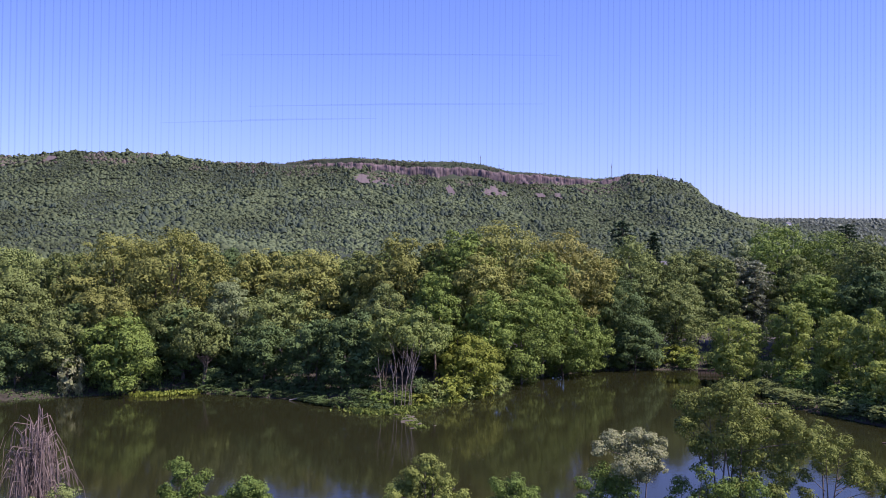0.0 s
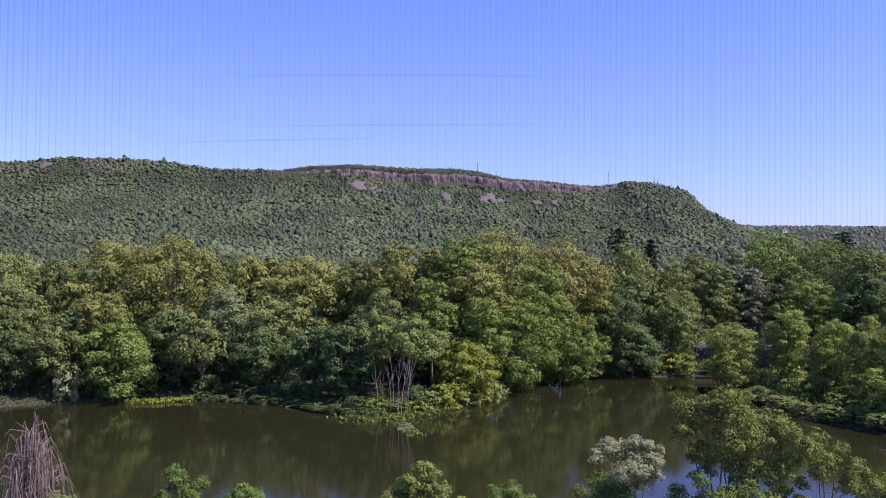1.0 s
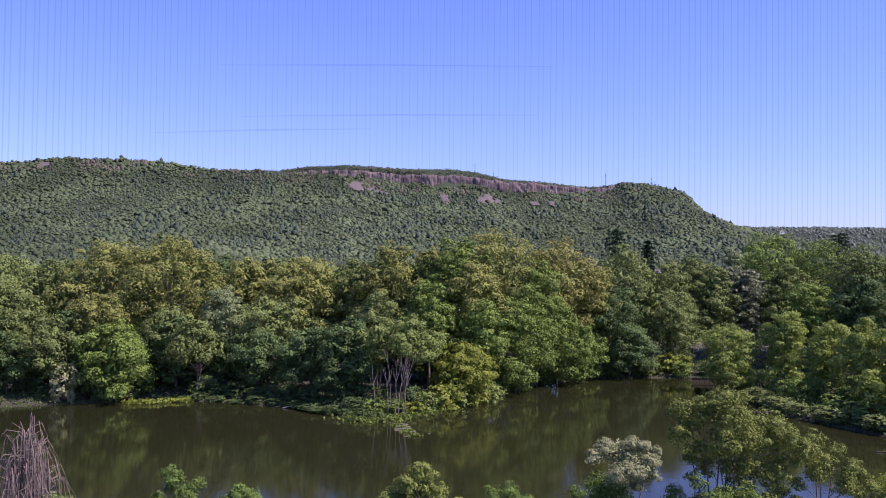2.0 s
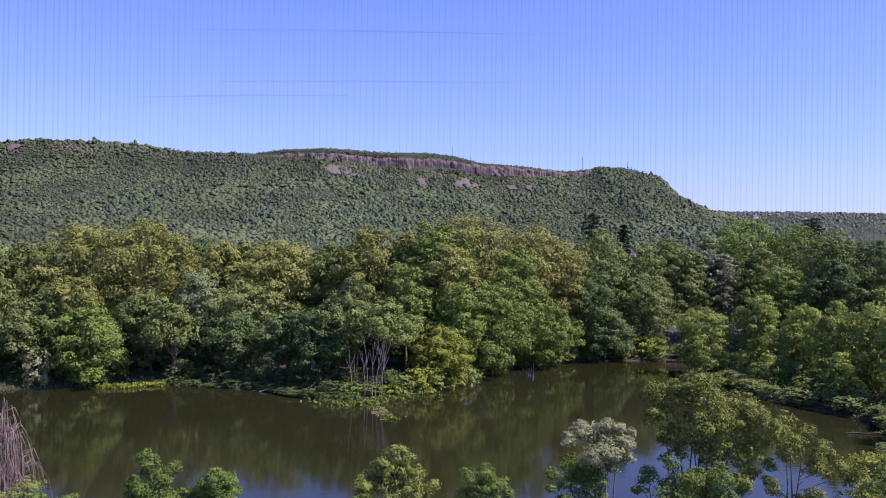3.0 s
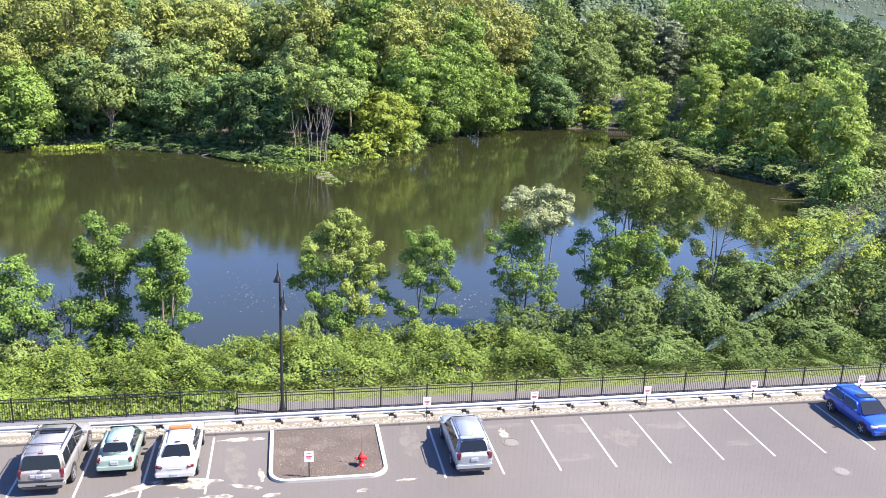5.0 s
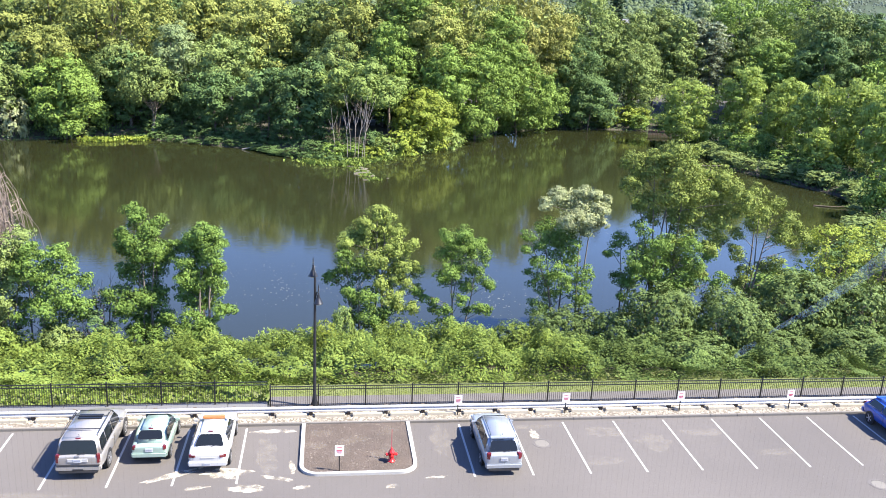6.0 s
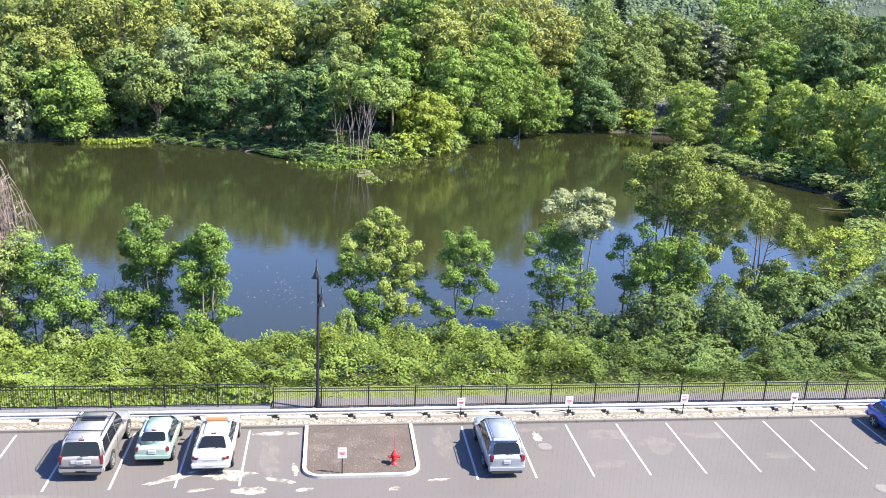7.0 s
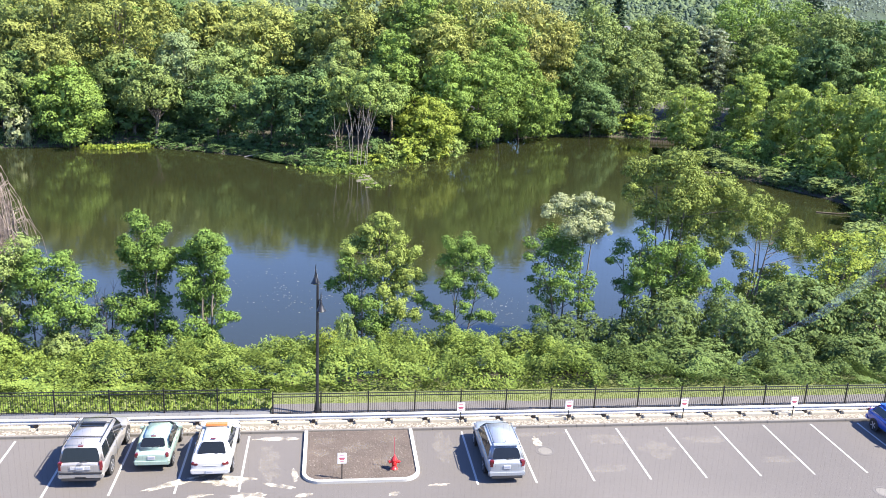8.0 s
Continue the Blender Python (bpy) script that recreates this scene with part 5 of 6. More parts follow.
SHADE_TREE = [
    (1.2, 4.6, 0.5), (2.1, 4.2, 0.5), (1.0, 3.6, 0.4), (0.1, 3.0, 0.3), (0.6, 2.6, 0.4), (1.9, 3.0, 0.7), (2.9, 3.2, 0.5), (1.4, 2.2, 0.4), (2.5, 1.8, 0.7),
    (2.0, 1.2, 0.5), (2.9, 0.6, 0.7), (2.4, -0.2, 0.7), (3.5, 0.2, 0.5), (4.0, 0.8, 0.4), (3.7, -0.6, 0.5), (1.4, 0.2, 0.4),
]
THIN_TREE = [
    (8.3, 5.7, 0.6), (9.2, 5.8, 0.6), (10.4, 5.1, 0.4), (9.9, 4.9, 0.6), (8.7, 4.7, 0.7), (7.8, 4.4, 0.4), (10.5, 4.3, 0.4), (9.5, 3.9, 0.7), (8.2, 3.5, 0.6),
    (7.6, 3.1, 0.3), (8.8, 2.9, 0.6), (10.2, 3.1, 0.5), (10.8, 2.7, 0.4), (9.6, 2.1, 0.5), (8.3, 2.3, 0.3), (11.0, 2.3, 0.2), (9.1, 1.3, 0.4), (7.2, 1.1, 0.2),
    (7.9, 0.7, 0.3), (6.6, 1.5, 0.2), (6.0, 1.8, 0.2), (10.3, 0.9, 0.4), (10.9, 0.7, 0.2), (8.2, -0.1, 0.3), (8.8, -0.6, 0.5), (7.4, 0.3, 0.2), (9.7, 0.3, 0.2),
]
SILVER_TREE = [
    (16.4, 7.8, 0.7), (17.2, 7.6, 0.7), (18.2, 8.0, 0.6), (18.8, 8.2, 0.3), (15.4, 7.4, 0.4), (18.9, 7.2, 0.6), (17.9, 6.8, 0.7), (16.7, 6.6, 0.7), (19.9, 7.7, 0.3),
    (19.0, 6.4, 0.5), (18.2, 5.8, 0.4),
]
LEANING_TREE = [
    (15.4, 5.9, 0.5), (16.4, 5.5, 0.7), (14.0, 5.4, 0.3), (14.9, 4.8, 0.5), (13.9, 4.4, 0.2), (16.1, 4.2, 0.7), (17.3, 4.6, 0.6), (14.7, 3.6, 0.4), (15.8, 3.0, 0.6),
    (17.2, 3.4, 0.7), (18.2, 2.5, 0.5), (14.2, 2.7, 0.2), (16.5, 1.9, 0.7), (15.3, 1.7, 0.5), (17.9, 1.3, 0.6), (16.2, 0.4, 0.5), (18.6, 0.4, 0.4), (15.0, 0.2, 0.5),
]
BROAD_TREE = [
    (24.7, 11.3, 0.8), (25.8, 11.1, 0.6), (23.3, 10.8, 0.5), (21.8, 10.4, 0.7), (24.0, 10.2, 0.8), (25.3, 9.8, 0.9), (22.8, 9.4, 0.8), (27.0, 9.6, 0.8), (28.6, 9.5, 0.8),
    (21.6, 8.7, 0.6), (26.1, 8.6, 1.0), (27.9, 8.4, 1.0), (29.4, 8.6, 0.8), (24.4, 8.3, 0.8), (23.0, 7.7, 0.8), (30.4, 7.8, 0.7), (27.0, 6.9, 1.0), (29.2, 6.9, 0.8),
    (25.5, 6.5, 0.8), (24.0, 6.4, 0.6), (28.4, 5.9, 0.8), (26.5, 5.2, 0.8), (25.3, 4.5, 0.8), (27.8, 4.3, 0.6), (29.1, 4.6, 0.5), (24.8, 3.0, 0.8), (26.2, 2.6, 0.8),
    (27.6, 2.3, 0.6), (24.1, 1.9, 0.6), (25.5, 1.2, 0.7), (27.1, 1.0, 0.6),
]
BUSHY_TREE = [
    (21.4, 4.7, 0.5), (22.3, 6.0, 0.4), (20.6, 3.8, 0.3), (21.9, 3.6, 0.6), (22.9, 4.0, 0.6), (22.5, 2.5, 0.6), (21.7, 1.7, 0.4), (23.3, 3.0, 0.6), (21.3, 0.8, 0.2),
    (23.7, 4.7, 0.7), (23.3, 3.0, 0.7), (25.1, 3.9, 0.8), (26.5, 3.0, 0.7), (25.6, 1.9, 0.8), (24.7, 1.7, 0.7), (27.4, 1.7, 0.7), (22.1, 1.7, 0.6), (26.1, 4.7, 0.7), (27.9, 3.9, 0.4), (28.9, 1.7, 0.5),
]
OPEN_TREE = [
    (32.4, 8.0, 0.7), (33.6, 7.3, 0.6), (31.6, 7.1, 0.6), (32.8, 6.4, 0.8), (34.2, 6.5, 0.5), (31.6, 6.0, 0.6), (34.6, 5.6, 0.6), (35.7, 5.6, 0.4), (33.5, 5.1, 0.6),
    (30.6, 5.1, 0.4), (36.0, 4.9, 0.5), (35.2, 4.5, 0.6), (30.8, 3.6, 0.6), (31.4, 2.4, 0.6), (33.8, 3.1, 0.5), (33.7, 2.2, 0.6), (30.9, 1.5, 0.5), (31.9, 0.6, 0.4),
    (34.7, 1.8, 0.4), (36.7, 4.1, 0.4),
]


def hand_tree(name, seed, x, y, puffs, leaf, kind, label, stems=2, thick=0.09, thin=1.0):
    """A tree on the bank with leafy clumps at the given x, height and radius."""
    rng = np.random.default_rng(seed)
    z = float(land(x, y))
    t = root(name, pose(x, y, z), label, "tree", "trees on the near bank")
    at, nrm, mids = [], [], []
    for px, pz, r in puffs:
        r *= 1.22
        mid = np.array([px - x, rng.uniform(-0.8, 0.8) * min(1.5, 0.6 + r), pz - z - 0.18])
        mids.append(mid)
        for k in range(int((4 + 10 * r) * (0.55 + 0.45 * thin))):
            u = rng.normal(size=3) + (0, 0, 0.2)
            u /= np.linalg.norm(u)
            spray = mid + u * r * rng.uniform(0.3, 1.05) * (1.05, 1.1, 0.9)
            size = rng.uniform(0.18, 0.42) * (0.8 + 0.25 * r)
            n = int(520 * size * size * thin) + 18
            w = rng.normal(size=(n, 3)) + u * 0.5 + (0, 0, 0.35)
            w /= np.linalg.norm(w, axis=1, keepdims=True)
            at.append(spray + w * (size * rng.uniform(0.6, 1.15, n))[:, None] * (1.2, 1.2, 0.75))
            nrm.append(w * 0.85 + u * 0.3 + rng.normal(size=(n, 3)) * 0.28 + (0.05, -0.05, 0.15))
        n = int(520 * r * r * thin) + 12
        w = rng.normal(size=(n, 3))
        w /= np.linalg.norm(w, axis=1, keepdims=True)
        at.append(mid + w * (r * rng.uniform(0.25, 1.0, n) ** 0.6)[:, None])
        nrm.append(w * 0.8 + rng.normal(size=(n, 3)) * 0.45 + (0.05, -0.05, 0.3))
    out = []
    mains = []
    feet = [np.array([(k - (stems - 1) / 2) * 0.35 + rng.normal() * 0.1, rng.normal() * 0.15, -0.2]) for k in range(stems)]
    top = max(m[2] for m in mids)
    for k, m in enumerate(sorted(mids, key=lambda q: -q[2])):
        foot = feet[k % stems]
        if k >= stems:
            path = min(mains, key=lambda p: abs(p[-1][0] - m[0]))
            f = min(0.95, max(0.12, (m[2] - 0.9) / path[-1][2]))
            start = path[0] + (path[-1] - path[0]) * f
            out.append(tube_arrays([start, start + (m - start) * 0.5 + (0, 0, 0.12), m], [thick * 0.38, thick * 0.28, thick * 0.1], 5))
            continue
        fork = foot + (m - foot) * 0.45 + (rng.normal() * 0.2, rng.normal() * 0.2, 0.1 * top)
        r = thick * (0.45 + 0.55 * m[2] / top)
        mains.append((foot, fork, m))
        out.append(tube_arrays([foot, foot + (fork - foot) * 0.55 + (rng.normal() * 0.08, 0, 0), fork, m], [r * 1.2, r, r * 0.7, r * 0.2], 6))
    raw("trunk", *join(out), BARK, t, smooth=True)
    raw("crown", *leaves(rng, np.concatenate(at), np.concatenate(nrm), leaf * 0.78, True), LEAF[kind], t)
    return t


hand_tree("young_tree", 201, -11.6, 53.5, VINE_TREE, 0.165, "v", "slim young tree hung with green vines", 3)
hand_tree("young_tree", 202, -7.9, 53.3, COLUMN_TREE, 0.165, "v", "leafy column of a young tree clothed with vines", 3)
hand_tree("young_tree", 203, 3.6, 54, MAPLE_TREE, 0.165, "u", "small maple with pale yellow-green leaves", 2)
hand_tree("young_tree", 214, 2.2, 53.6, SHADE_TREE, 0.16, "v", "low dark green tree beside the maple", 3, 0.07, 0.9)
hand_tree("young_tree", 204, 8.7, 54, THIN_TREE, 0.155, "v", "small thin tree with bare lower stems", 3, 0.05, 0.9)
hand_tree("young_tree", 205, 16.6, 56, [(x, z, r * 1.25) for x, z, r in LEANING_TREE], 0.165, "v", "thin-leaved tree leaning over the water", 3, 0.075, 0.8)
hand_tree("young_tree", 206, 18.2, 56.5, [(x, z, r * 1.05) for x, z, r in SILVER_TREE], 0.18, "w", "tree with silvery-white young leaves", 2, 0.07)
hand_tree("broad_tree", 207, 24.6, 57.5, [(x, z, r * 1.12) for x, z, r in BROAD_TREE], 0.185, "u", "broad multi-stemmed tree in yellow-green leaf", 6, 0.085, 0.8)
hand_tree("young_tree", 215, 22.2, 56.8, [(x, z, r * 1.3) for x, z, r in BUSHY_TREE], 0.165, "v", "small leafy tree under a broad crown", 4, 0.07, 0.8)
hand_tree("young_tree", 208, 32.0, 58, OPEN_TREE, 0.17, "u", "open-crowned tree with leaning dark stems", 3, 0.085, 0.75)
hand_tree("young_tree", 209, -17.2, 52.6, LOW_TREE, 0.165, "v", "bushy green tree at the water", 5, 0.06, 0.85)
hand_tree("young_tree", 216, -19.8, 52.2, FRONT_TREE, 0.165, "o", "bushy olive-green tree before the bare willow", 4, 0.07, 0.9)
bank_tree("young_tree", 210, -14.6, 52.8, 1.9, 3.6, 0.05, 22, 3400, 0.15, "d", "low bushy tree at the water", 4)
bank_tree("young_tree", 211, -23.4, 53, 5.5, 5.6, 0.05, 30, 4760, 0.2, "d", "bushy green tree at the water", 4)
bank_tree("young_tree", 212, 38.7, 58, 5.9, 5.2, 0.02, 40, 7800, 0.17, "l", "round lime-green thicket tree", 4)
bank_tree("young_tree", 213, 44.8, 60, 5.6, 6.5, 0.02, 40, 7800, 0.19, "l", "round lime-green thicket tree", 4)


def bare_willow(x, y, top):
    """Bare grey stems that rise and droop."""
    rng = np.random.default_rng(31)
    z = float(land(x, y))
    t = root("bare_willow", pose(x, y, z), "bare grey tree with drooping leafless twigs", "tree")
    h = top - z
    twigs = []
    for i in range(10):
        a = i * 2.4
        out = 0.35 + 0.11 * i
        tip = np.array([math.cos(a) * out, math.sin(a) * out, h * (1.0 - 0.02 * i) * rng.uniform(0.95, 1.0)])
        path = [np.array([0, 0, -0.2]), tip * (0.3, 0.3, 0.4), tip * (0.7, 0.7, 0.8), tip]
        raw("limb", *tube_arrays(path, [0.11, 0.08, 0.045, 0.015], 6), TWIG, t)
        for k in range(60):
            f = rng.uniform(0.35, 1.0)
            base = path[1] + (path[3] - path[1]) * f
            out = rng.normal(size=3) * (0.38, 0.4, 0.15) + tip * (0.12, 0.12, 0)
            drop = rng.uniform(1.2, 4.6) * f
            twigs.append(tube_arrays([base, base + out + (0, 0, 0.35), base + out * 1.6 + (0, 0, -0.3 * drop), base + out * 1.9 + (0, 0, -drop)], [0.026, 0.022, 0.017, 0.009], 4))
    tagged(raw("twig_mass", *join(twigs), TWIG, t), "drooping grey leafless twigs", kind="stuff")


bare_willow(-21.4, 55.5, 10.4)

def bare_shrub(x, y, top):
    """A thin leafless shrub of forked twigs."""
    rng = np.random.default_rng(32)
    z = float(land(x, y))
    t = root("bare_shrub", pose(x, y, z), "leafless grey-brown twiggy shrub between the trees", "shrub")
    h, twigs = top - z, []
    for i in range(12):
        tip = np.array([rng.normal() * 0.5, rng.normal() * 0.4, h * rng.uniform(0.7, 1.0)])
        raw("stem", *tube_arrays([(0, 0, -0.2), tip * (0.35, 0.35, 0.4), tip * (0.75, 0.75, 0.8), tip], [0.035, 0.026, 0.016, 0.006], 5), TWIG, t)
        for k in range(9):
            base = tip * rng.uniform(0.35, 0.95)
            end = base + rng.normal(size=3) * (0.3, 0.3, 0.1) + (0, 0, rng.uniform(0.2, 0.7))
            twigs.append(tube_arrays([base, (base + end) / 2 + (0, 0, 0.05), end], [0.012, 0.01, 0.005], 4))
    tagged(raw("twig_mass", *join(twigs), TWIG, t), "fine grey-brown twigs", kind="stuff")


bare_shrub(-14.0, 53.0, 3.6)

# shrubs at the foot of the bank trees
for i, (x, y, top, w, kind) in enumerate([(22.1, 51.5, 3.0, 5.2, "x"), (26.8, 50, 2.7, 4.8, "x"), (33.0, 53, 3.6, 6.6, "x"), (37.5, 52, 3.2, 5.4, "x"), (17.4, 53.5, 0.8, 4.6, "x"), (19.6, 52, 1.0, 3.8, "x"),
                                          (29.4, 48, 1.1, 4.6, "x"), (34.2, 47, 1.4, 5.0, "x"), (23.2, 47.5, 1.2, 4.8, "x"), (29.6, 51.5, 1.6, 3.6, "x"), (15.2, 53, 0.7, 3.4, "x"), (1.0, 52, 1.4, 2.0, "m"), (-0.1, 50, 1.2, 2.0, "l"), (4.9, 52.5, 0.3, 2.4, "b"),
                                          (43, 53, 3.8, 6.5, "x"), (40.5, 48, 2.0, 5.0, "x"), (24.6, 54.6, 2.0, 4.4, "x"), (28.6, 54.6, 1.8, 4.4, "x"), (36.4, 55, 2.6, 4.6, "x"), (46, 48, 2.6, 6, "g"), (50, 52, 4.5, 7, "g"), (54, 62, 4.0, 8, "g"), (58, 70, 4.0, 8, "x"),
                                          (-20, 49.5, 0.9, 4.0, "b"), (-24, 50.5, 2.4, 5.0, "g"), (-11.4, 52.0, 0.2, 3.2, "v"), (-8.2, 52.0, 0.1, 2.6, "v"), (-16.6, 51.6, 0.4, 3.4, "o"), (9.0, 52.8, -0.3, 2.4, "d"), (12.6, 52.4, 0.1, 3.0, "b"),
                                          (105, 136, 4.0, 9, "o"), (112, 146, 4.5, 10, "g"), (98, 125, 3.5, 8, "o"), (104, 127, 3.5, 9, "g"), (118, 152, 4.5, 10, "o")]):
    z = float(land(x, y))
    plant("shrub" if i % 2 else "shrub_b", x, y, top - z, w, kind, 70 * i)

# brambles and saplings over the whole bank
def undergrowth(seed, n, x0, x1):
    rng = np.random.default_rng(seed)
    x = rng.uniform(x0, x1, n)
    edge = np.where(x > -3, 0.5, 0.0)
    y = 42.5 + edge + (rng.uniform(0, 1, n) ** 0.9) * (11.6 - edge)
    keep = from_pond(x, y) > 0.1
    x, y, edge = x[keep], y[keep], edge[keep]
    hump = 1.25 + 1.2 * bumps(x, y, 2.6, 8) + 0.8 * bumps(x, y, 1.1, 9) + 0.5 * bumps(x, y, 0.55, 10)
    rise = np.clip((y - edge - 42.3 - 0.35 * bumps(x, y, 1.6, 13)) / 2.2, 0.04, 1)
    top = np.clip(hump, 0.3, 3.2) * rise * np.where(x > 18, 0.7, 1.0)
    z = np.maximum(land(x, y), 0.03 - np.maximum(y - 44, 0) * 0.3) + top * rng.uniform(0.45, 1.05, len(x))
    e = 0.15
    gx = (bumps(x + e, y, 1.0, 9) - bumps(x - e, y, 1.0, 9)) * 1.2 + (bumps(x + e, y, 2.3, 8) - bumps(x - e, y, 2.3, 8)) * 1.8
    gy = (bumps(x, y + e, 1.0, 9) - bumps(x, y - e, 1.0, 9)) * 1.2 + (bumps(x, y + e, 2.3, 8) - bumps(x, y - e, 2.3, 8)) * 1.8
    nrm = np.stack([-gx, -gy, np.full(len(x), 0.8)], 1) + rng.normal(size=(len(x), 3)) * 0.3
    return leaves(rng, np.stack([x, y, z], 1), nrm, 0.138, True)


tagged(raw("undergrowth", *undergrowth(51, 215000, -34, 16), LEAF["b"]), "tangled bright green brambles on the bank", "undergrowth", kind="stuff")
tagged(raw("undergrowth", *undergrowth(52, 185000, 15, 58), LEAF["e"]), "tangled mid-green thicket and saplings on the bank", "undergrowth", kind="stuff")


def grass_blades(area, count, height, seed, kind, label, lift=0.0):
    rng = np.random.default_rng(seed)
    x0, x1, y0, y1 = area
    x, y = rng.uniform(x0, x1, count), rng.uniform(y0, y1, count)
    z = lift + (land(x, y) if lift == 0 else np.zeros(count) - np.maximum(y - 44, 0) * 0.25)
    c = np.stack([x, y, z + height * 0.3], 1)
    return tagged(raw("grass", *leaves(rng, c, rng.normal(size=(count, 3)) * (1, 1, 0.35), height), LEAF[kind]), label, "grass", kind="stuff")


grass_blades((-3.0, 52, 41.62, 43.6), 16000, 0.06, 61, "u", "short yellow-green grass beside the walkway", 0.02)
grass_blades((-34, -3.0, 40.95, 44.6), 7000, 0.22, 62, "b", "rough grass behind the low wall", 0.02)

def shore_growth():
    """Low leafy growth in a band along the far and right-hand shores."""
    rng = np.random.default_rng(55)
    n = 210000
    x, y = rng.uniform(-95, 100, n), rng.uniform(62, 190, n)
    d = from_pond(x, y)
    keep = (d > -0.15) & ((d < 6) | ((x > -80) & (x < 4) & (d < 16)) | ((x > 60) & (d < 45))) & ((y > 125) | (x > 40))
    x, y, d = x[keep], y[keep], d[keep]
    top = np.clip(0.9 + 0.9 * bumps(x, y, 4, 21) + 0.5 * bumps(x, y, 1.7, 22), 0.25, 3.4) * np.clip(d / 2, 0.25, 1) * np.where((x > -66) & (x < -4), 0.5, 1)
    z = land(x, y) + top * rng.uniform(0.2, 1.05, len(x))
    return leaves(rng, np.stack([x, y, z], 1), rng.normal(size=(len(x), 3)) * 0.7 + np.array([0.1, -0.2, 0.25]), 0.38)


# the dark leaf colour carries the shade along this shore
tagged(raw("shore_growth", *shore_growth(), LEAF["d"]), "leafy growth crowding the pond's far shore, darkened for shade", "undergrowth", kind="stuff")

# ---- spit of mud and grass, driftwood, reeds ----
bar = sheet("mud_bar", np.linspace(0.0, 12.0, 60), np.linspace(111, 135, 80), lambda x, y: WATER_Z - 0.14 + 0.2 * np.exp(-((x - 5.6 + 0.22 * (y - 122)) / 1.7) ** 2 - ((y - 124) / 7.0) ** 4) + 0.1 * bumps(x, y, 1.9, 31) + 0.06 * bumps(x, y, 0.7, 32), BAR_MUD)
tagged(bar, "bare brown mud bar off the point", "mud bar", kind="structure")


def tufts(centres, reach, count, size, kind, seed, label):
    rng = np.random.default_rng(seed)
    c = np.array(centres)[rng.integers(0, len(centres), count)]
    at = np.stack([c[:, 0] + rng.normal(size=count) * reach, c[:, 1] + rng.normal(size=count) * reach * 0.6, np.zeros(count)], 1)
    at[:, 2] = np.maximum(land(at[:, 0], at[:, 1]), WATER_Z) + rng.uniform(0.05, 0.9, count) * size
    return tagged(raw("shore_grass", *leaves(rng, at, rng.normal(size=(count, 3)) * (1, 1, 0.5), size), LEAF[kind]), label, "grass", kind="stuff")


tufts([(0.5, 130.5), (2.5, 130), (-1.5, 132), (5, 133), (8, 136), (11, 140)], 1.6, 2600, 0.5, "b", 72, "bright grass on the point of the far shore")
tufts([(4.3, 126.5), (5.2, 124), (5.6, 121.5), (6.6, 118.5)], 0.55, 420, 0.3, "b", 74, "sparse grass on the mud bar")
tufts([(-39, 147.5), (-37, 147.5), (-34, 149.5), (-32, 149.5)], 1.0, 900, 0.6, "l", 73, "lime-green weeds at the water's edge")


def snag(name, points, radius, label, bark):
    v, q = tube_arrays(points, [radius * k for k in np.linspace(1, 0.35, len(points))], 6)
    return tagged(raw(name, v, q, bark), label, "dead wood", "dead wood on the shore")


for i, (x, tip, top) in enumerate(((1.2, 0.6, 4.6), (3.2, 2.6, 4.2), (3.7, 2.9, 6.6), (4.3, 4.6, 5.6), (4.8, 6.3, 7.2), (5.4, 7.5, 6.6), (5.8, 6.6, 5.0))):
    r = random.Random(300 + i)
    y = 134.2 + r.uniform(-0.5, 1.0)
    z = float(land(x, y))
    h, lean = top - z, tip - x
    stem = snag("dead_stem", [(x, y, z - 0.2), (x + 0.15 * lean + r.uniform(-0.12, 0.12), y, z + h * 0.35), (x + 0.45 * lean + r.uniform(-0.15, 0.15), y, z + h * 0.65), (tip, y, z + h)], 0.048, "slender grey-white bare stem standing on the point", PALE_BARK)
    for k in range(r.choice((1, 2, 2, 3))):
        f, side = r.uniform(0.45, 0.75), r.choice((-1, 1))
        v, q = tube_arrays([(x + 0.45 * lean * f / 0.65, y, z + h * f), (x + 0.5 * lean + side * 0.35, y + 0.1, z + h * (f + 0.12)), (x + 0.6 * lean + side * r.uniform(0.5, 0.9), y, z + h * (f + 0.27))], [0.035, 0.028, 0.012], 5)
        raw("branch", v, q, PALE_BARK, stem)
snag("fallen_branch", [(-14, 142, -3.45), (-12.4, 141.6, -3.0), (-10.8, 141.8, -2.5)], 0.12, "pale fallen branch in the shallows", PALE_BARK)
snag("fallen_branch", [(66.5, 106, -3.46), (69, 104.9, -3.38), (70.5, 104.9, -3.3), (73.5, 103, -3.25)], 0.1, "reddish log lying along the shore", OLD_TIMBER)
snag("fallen_branch", [(62, 136, -3.42), (65, 134.6, -3.2), (68, 134, -3.0)], 0.12, "grey log lying along the shore", BARK)
snag("fallen_branch", [(20, 150, -3.42), (22.3, 150.6, -3.0), (24.5, 152, -2.7)], 0.13, "pale fallen branch in the shallows", PALE_BARK)


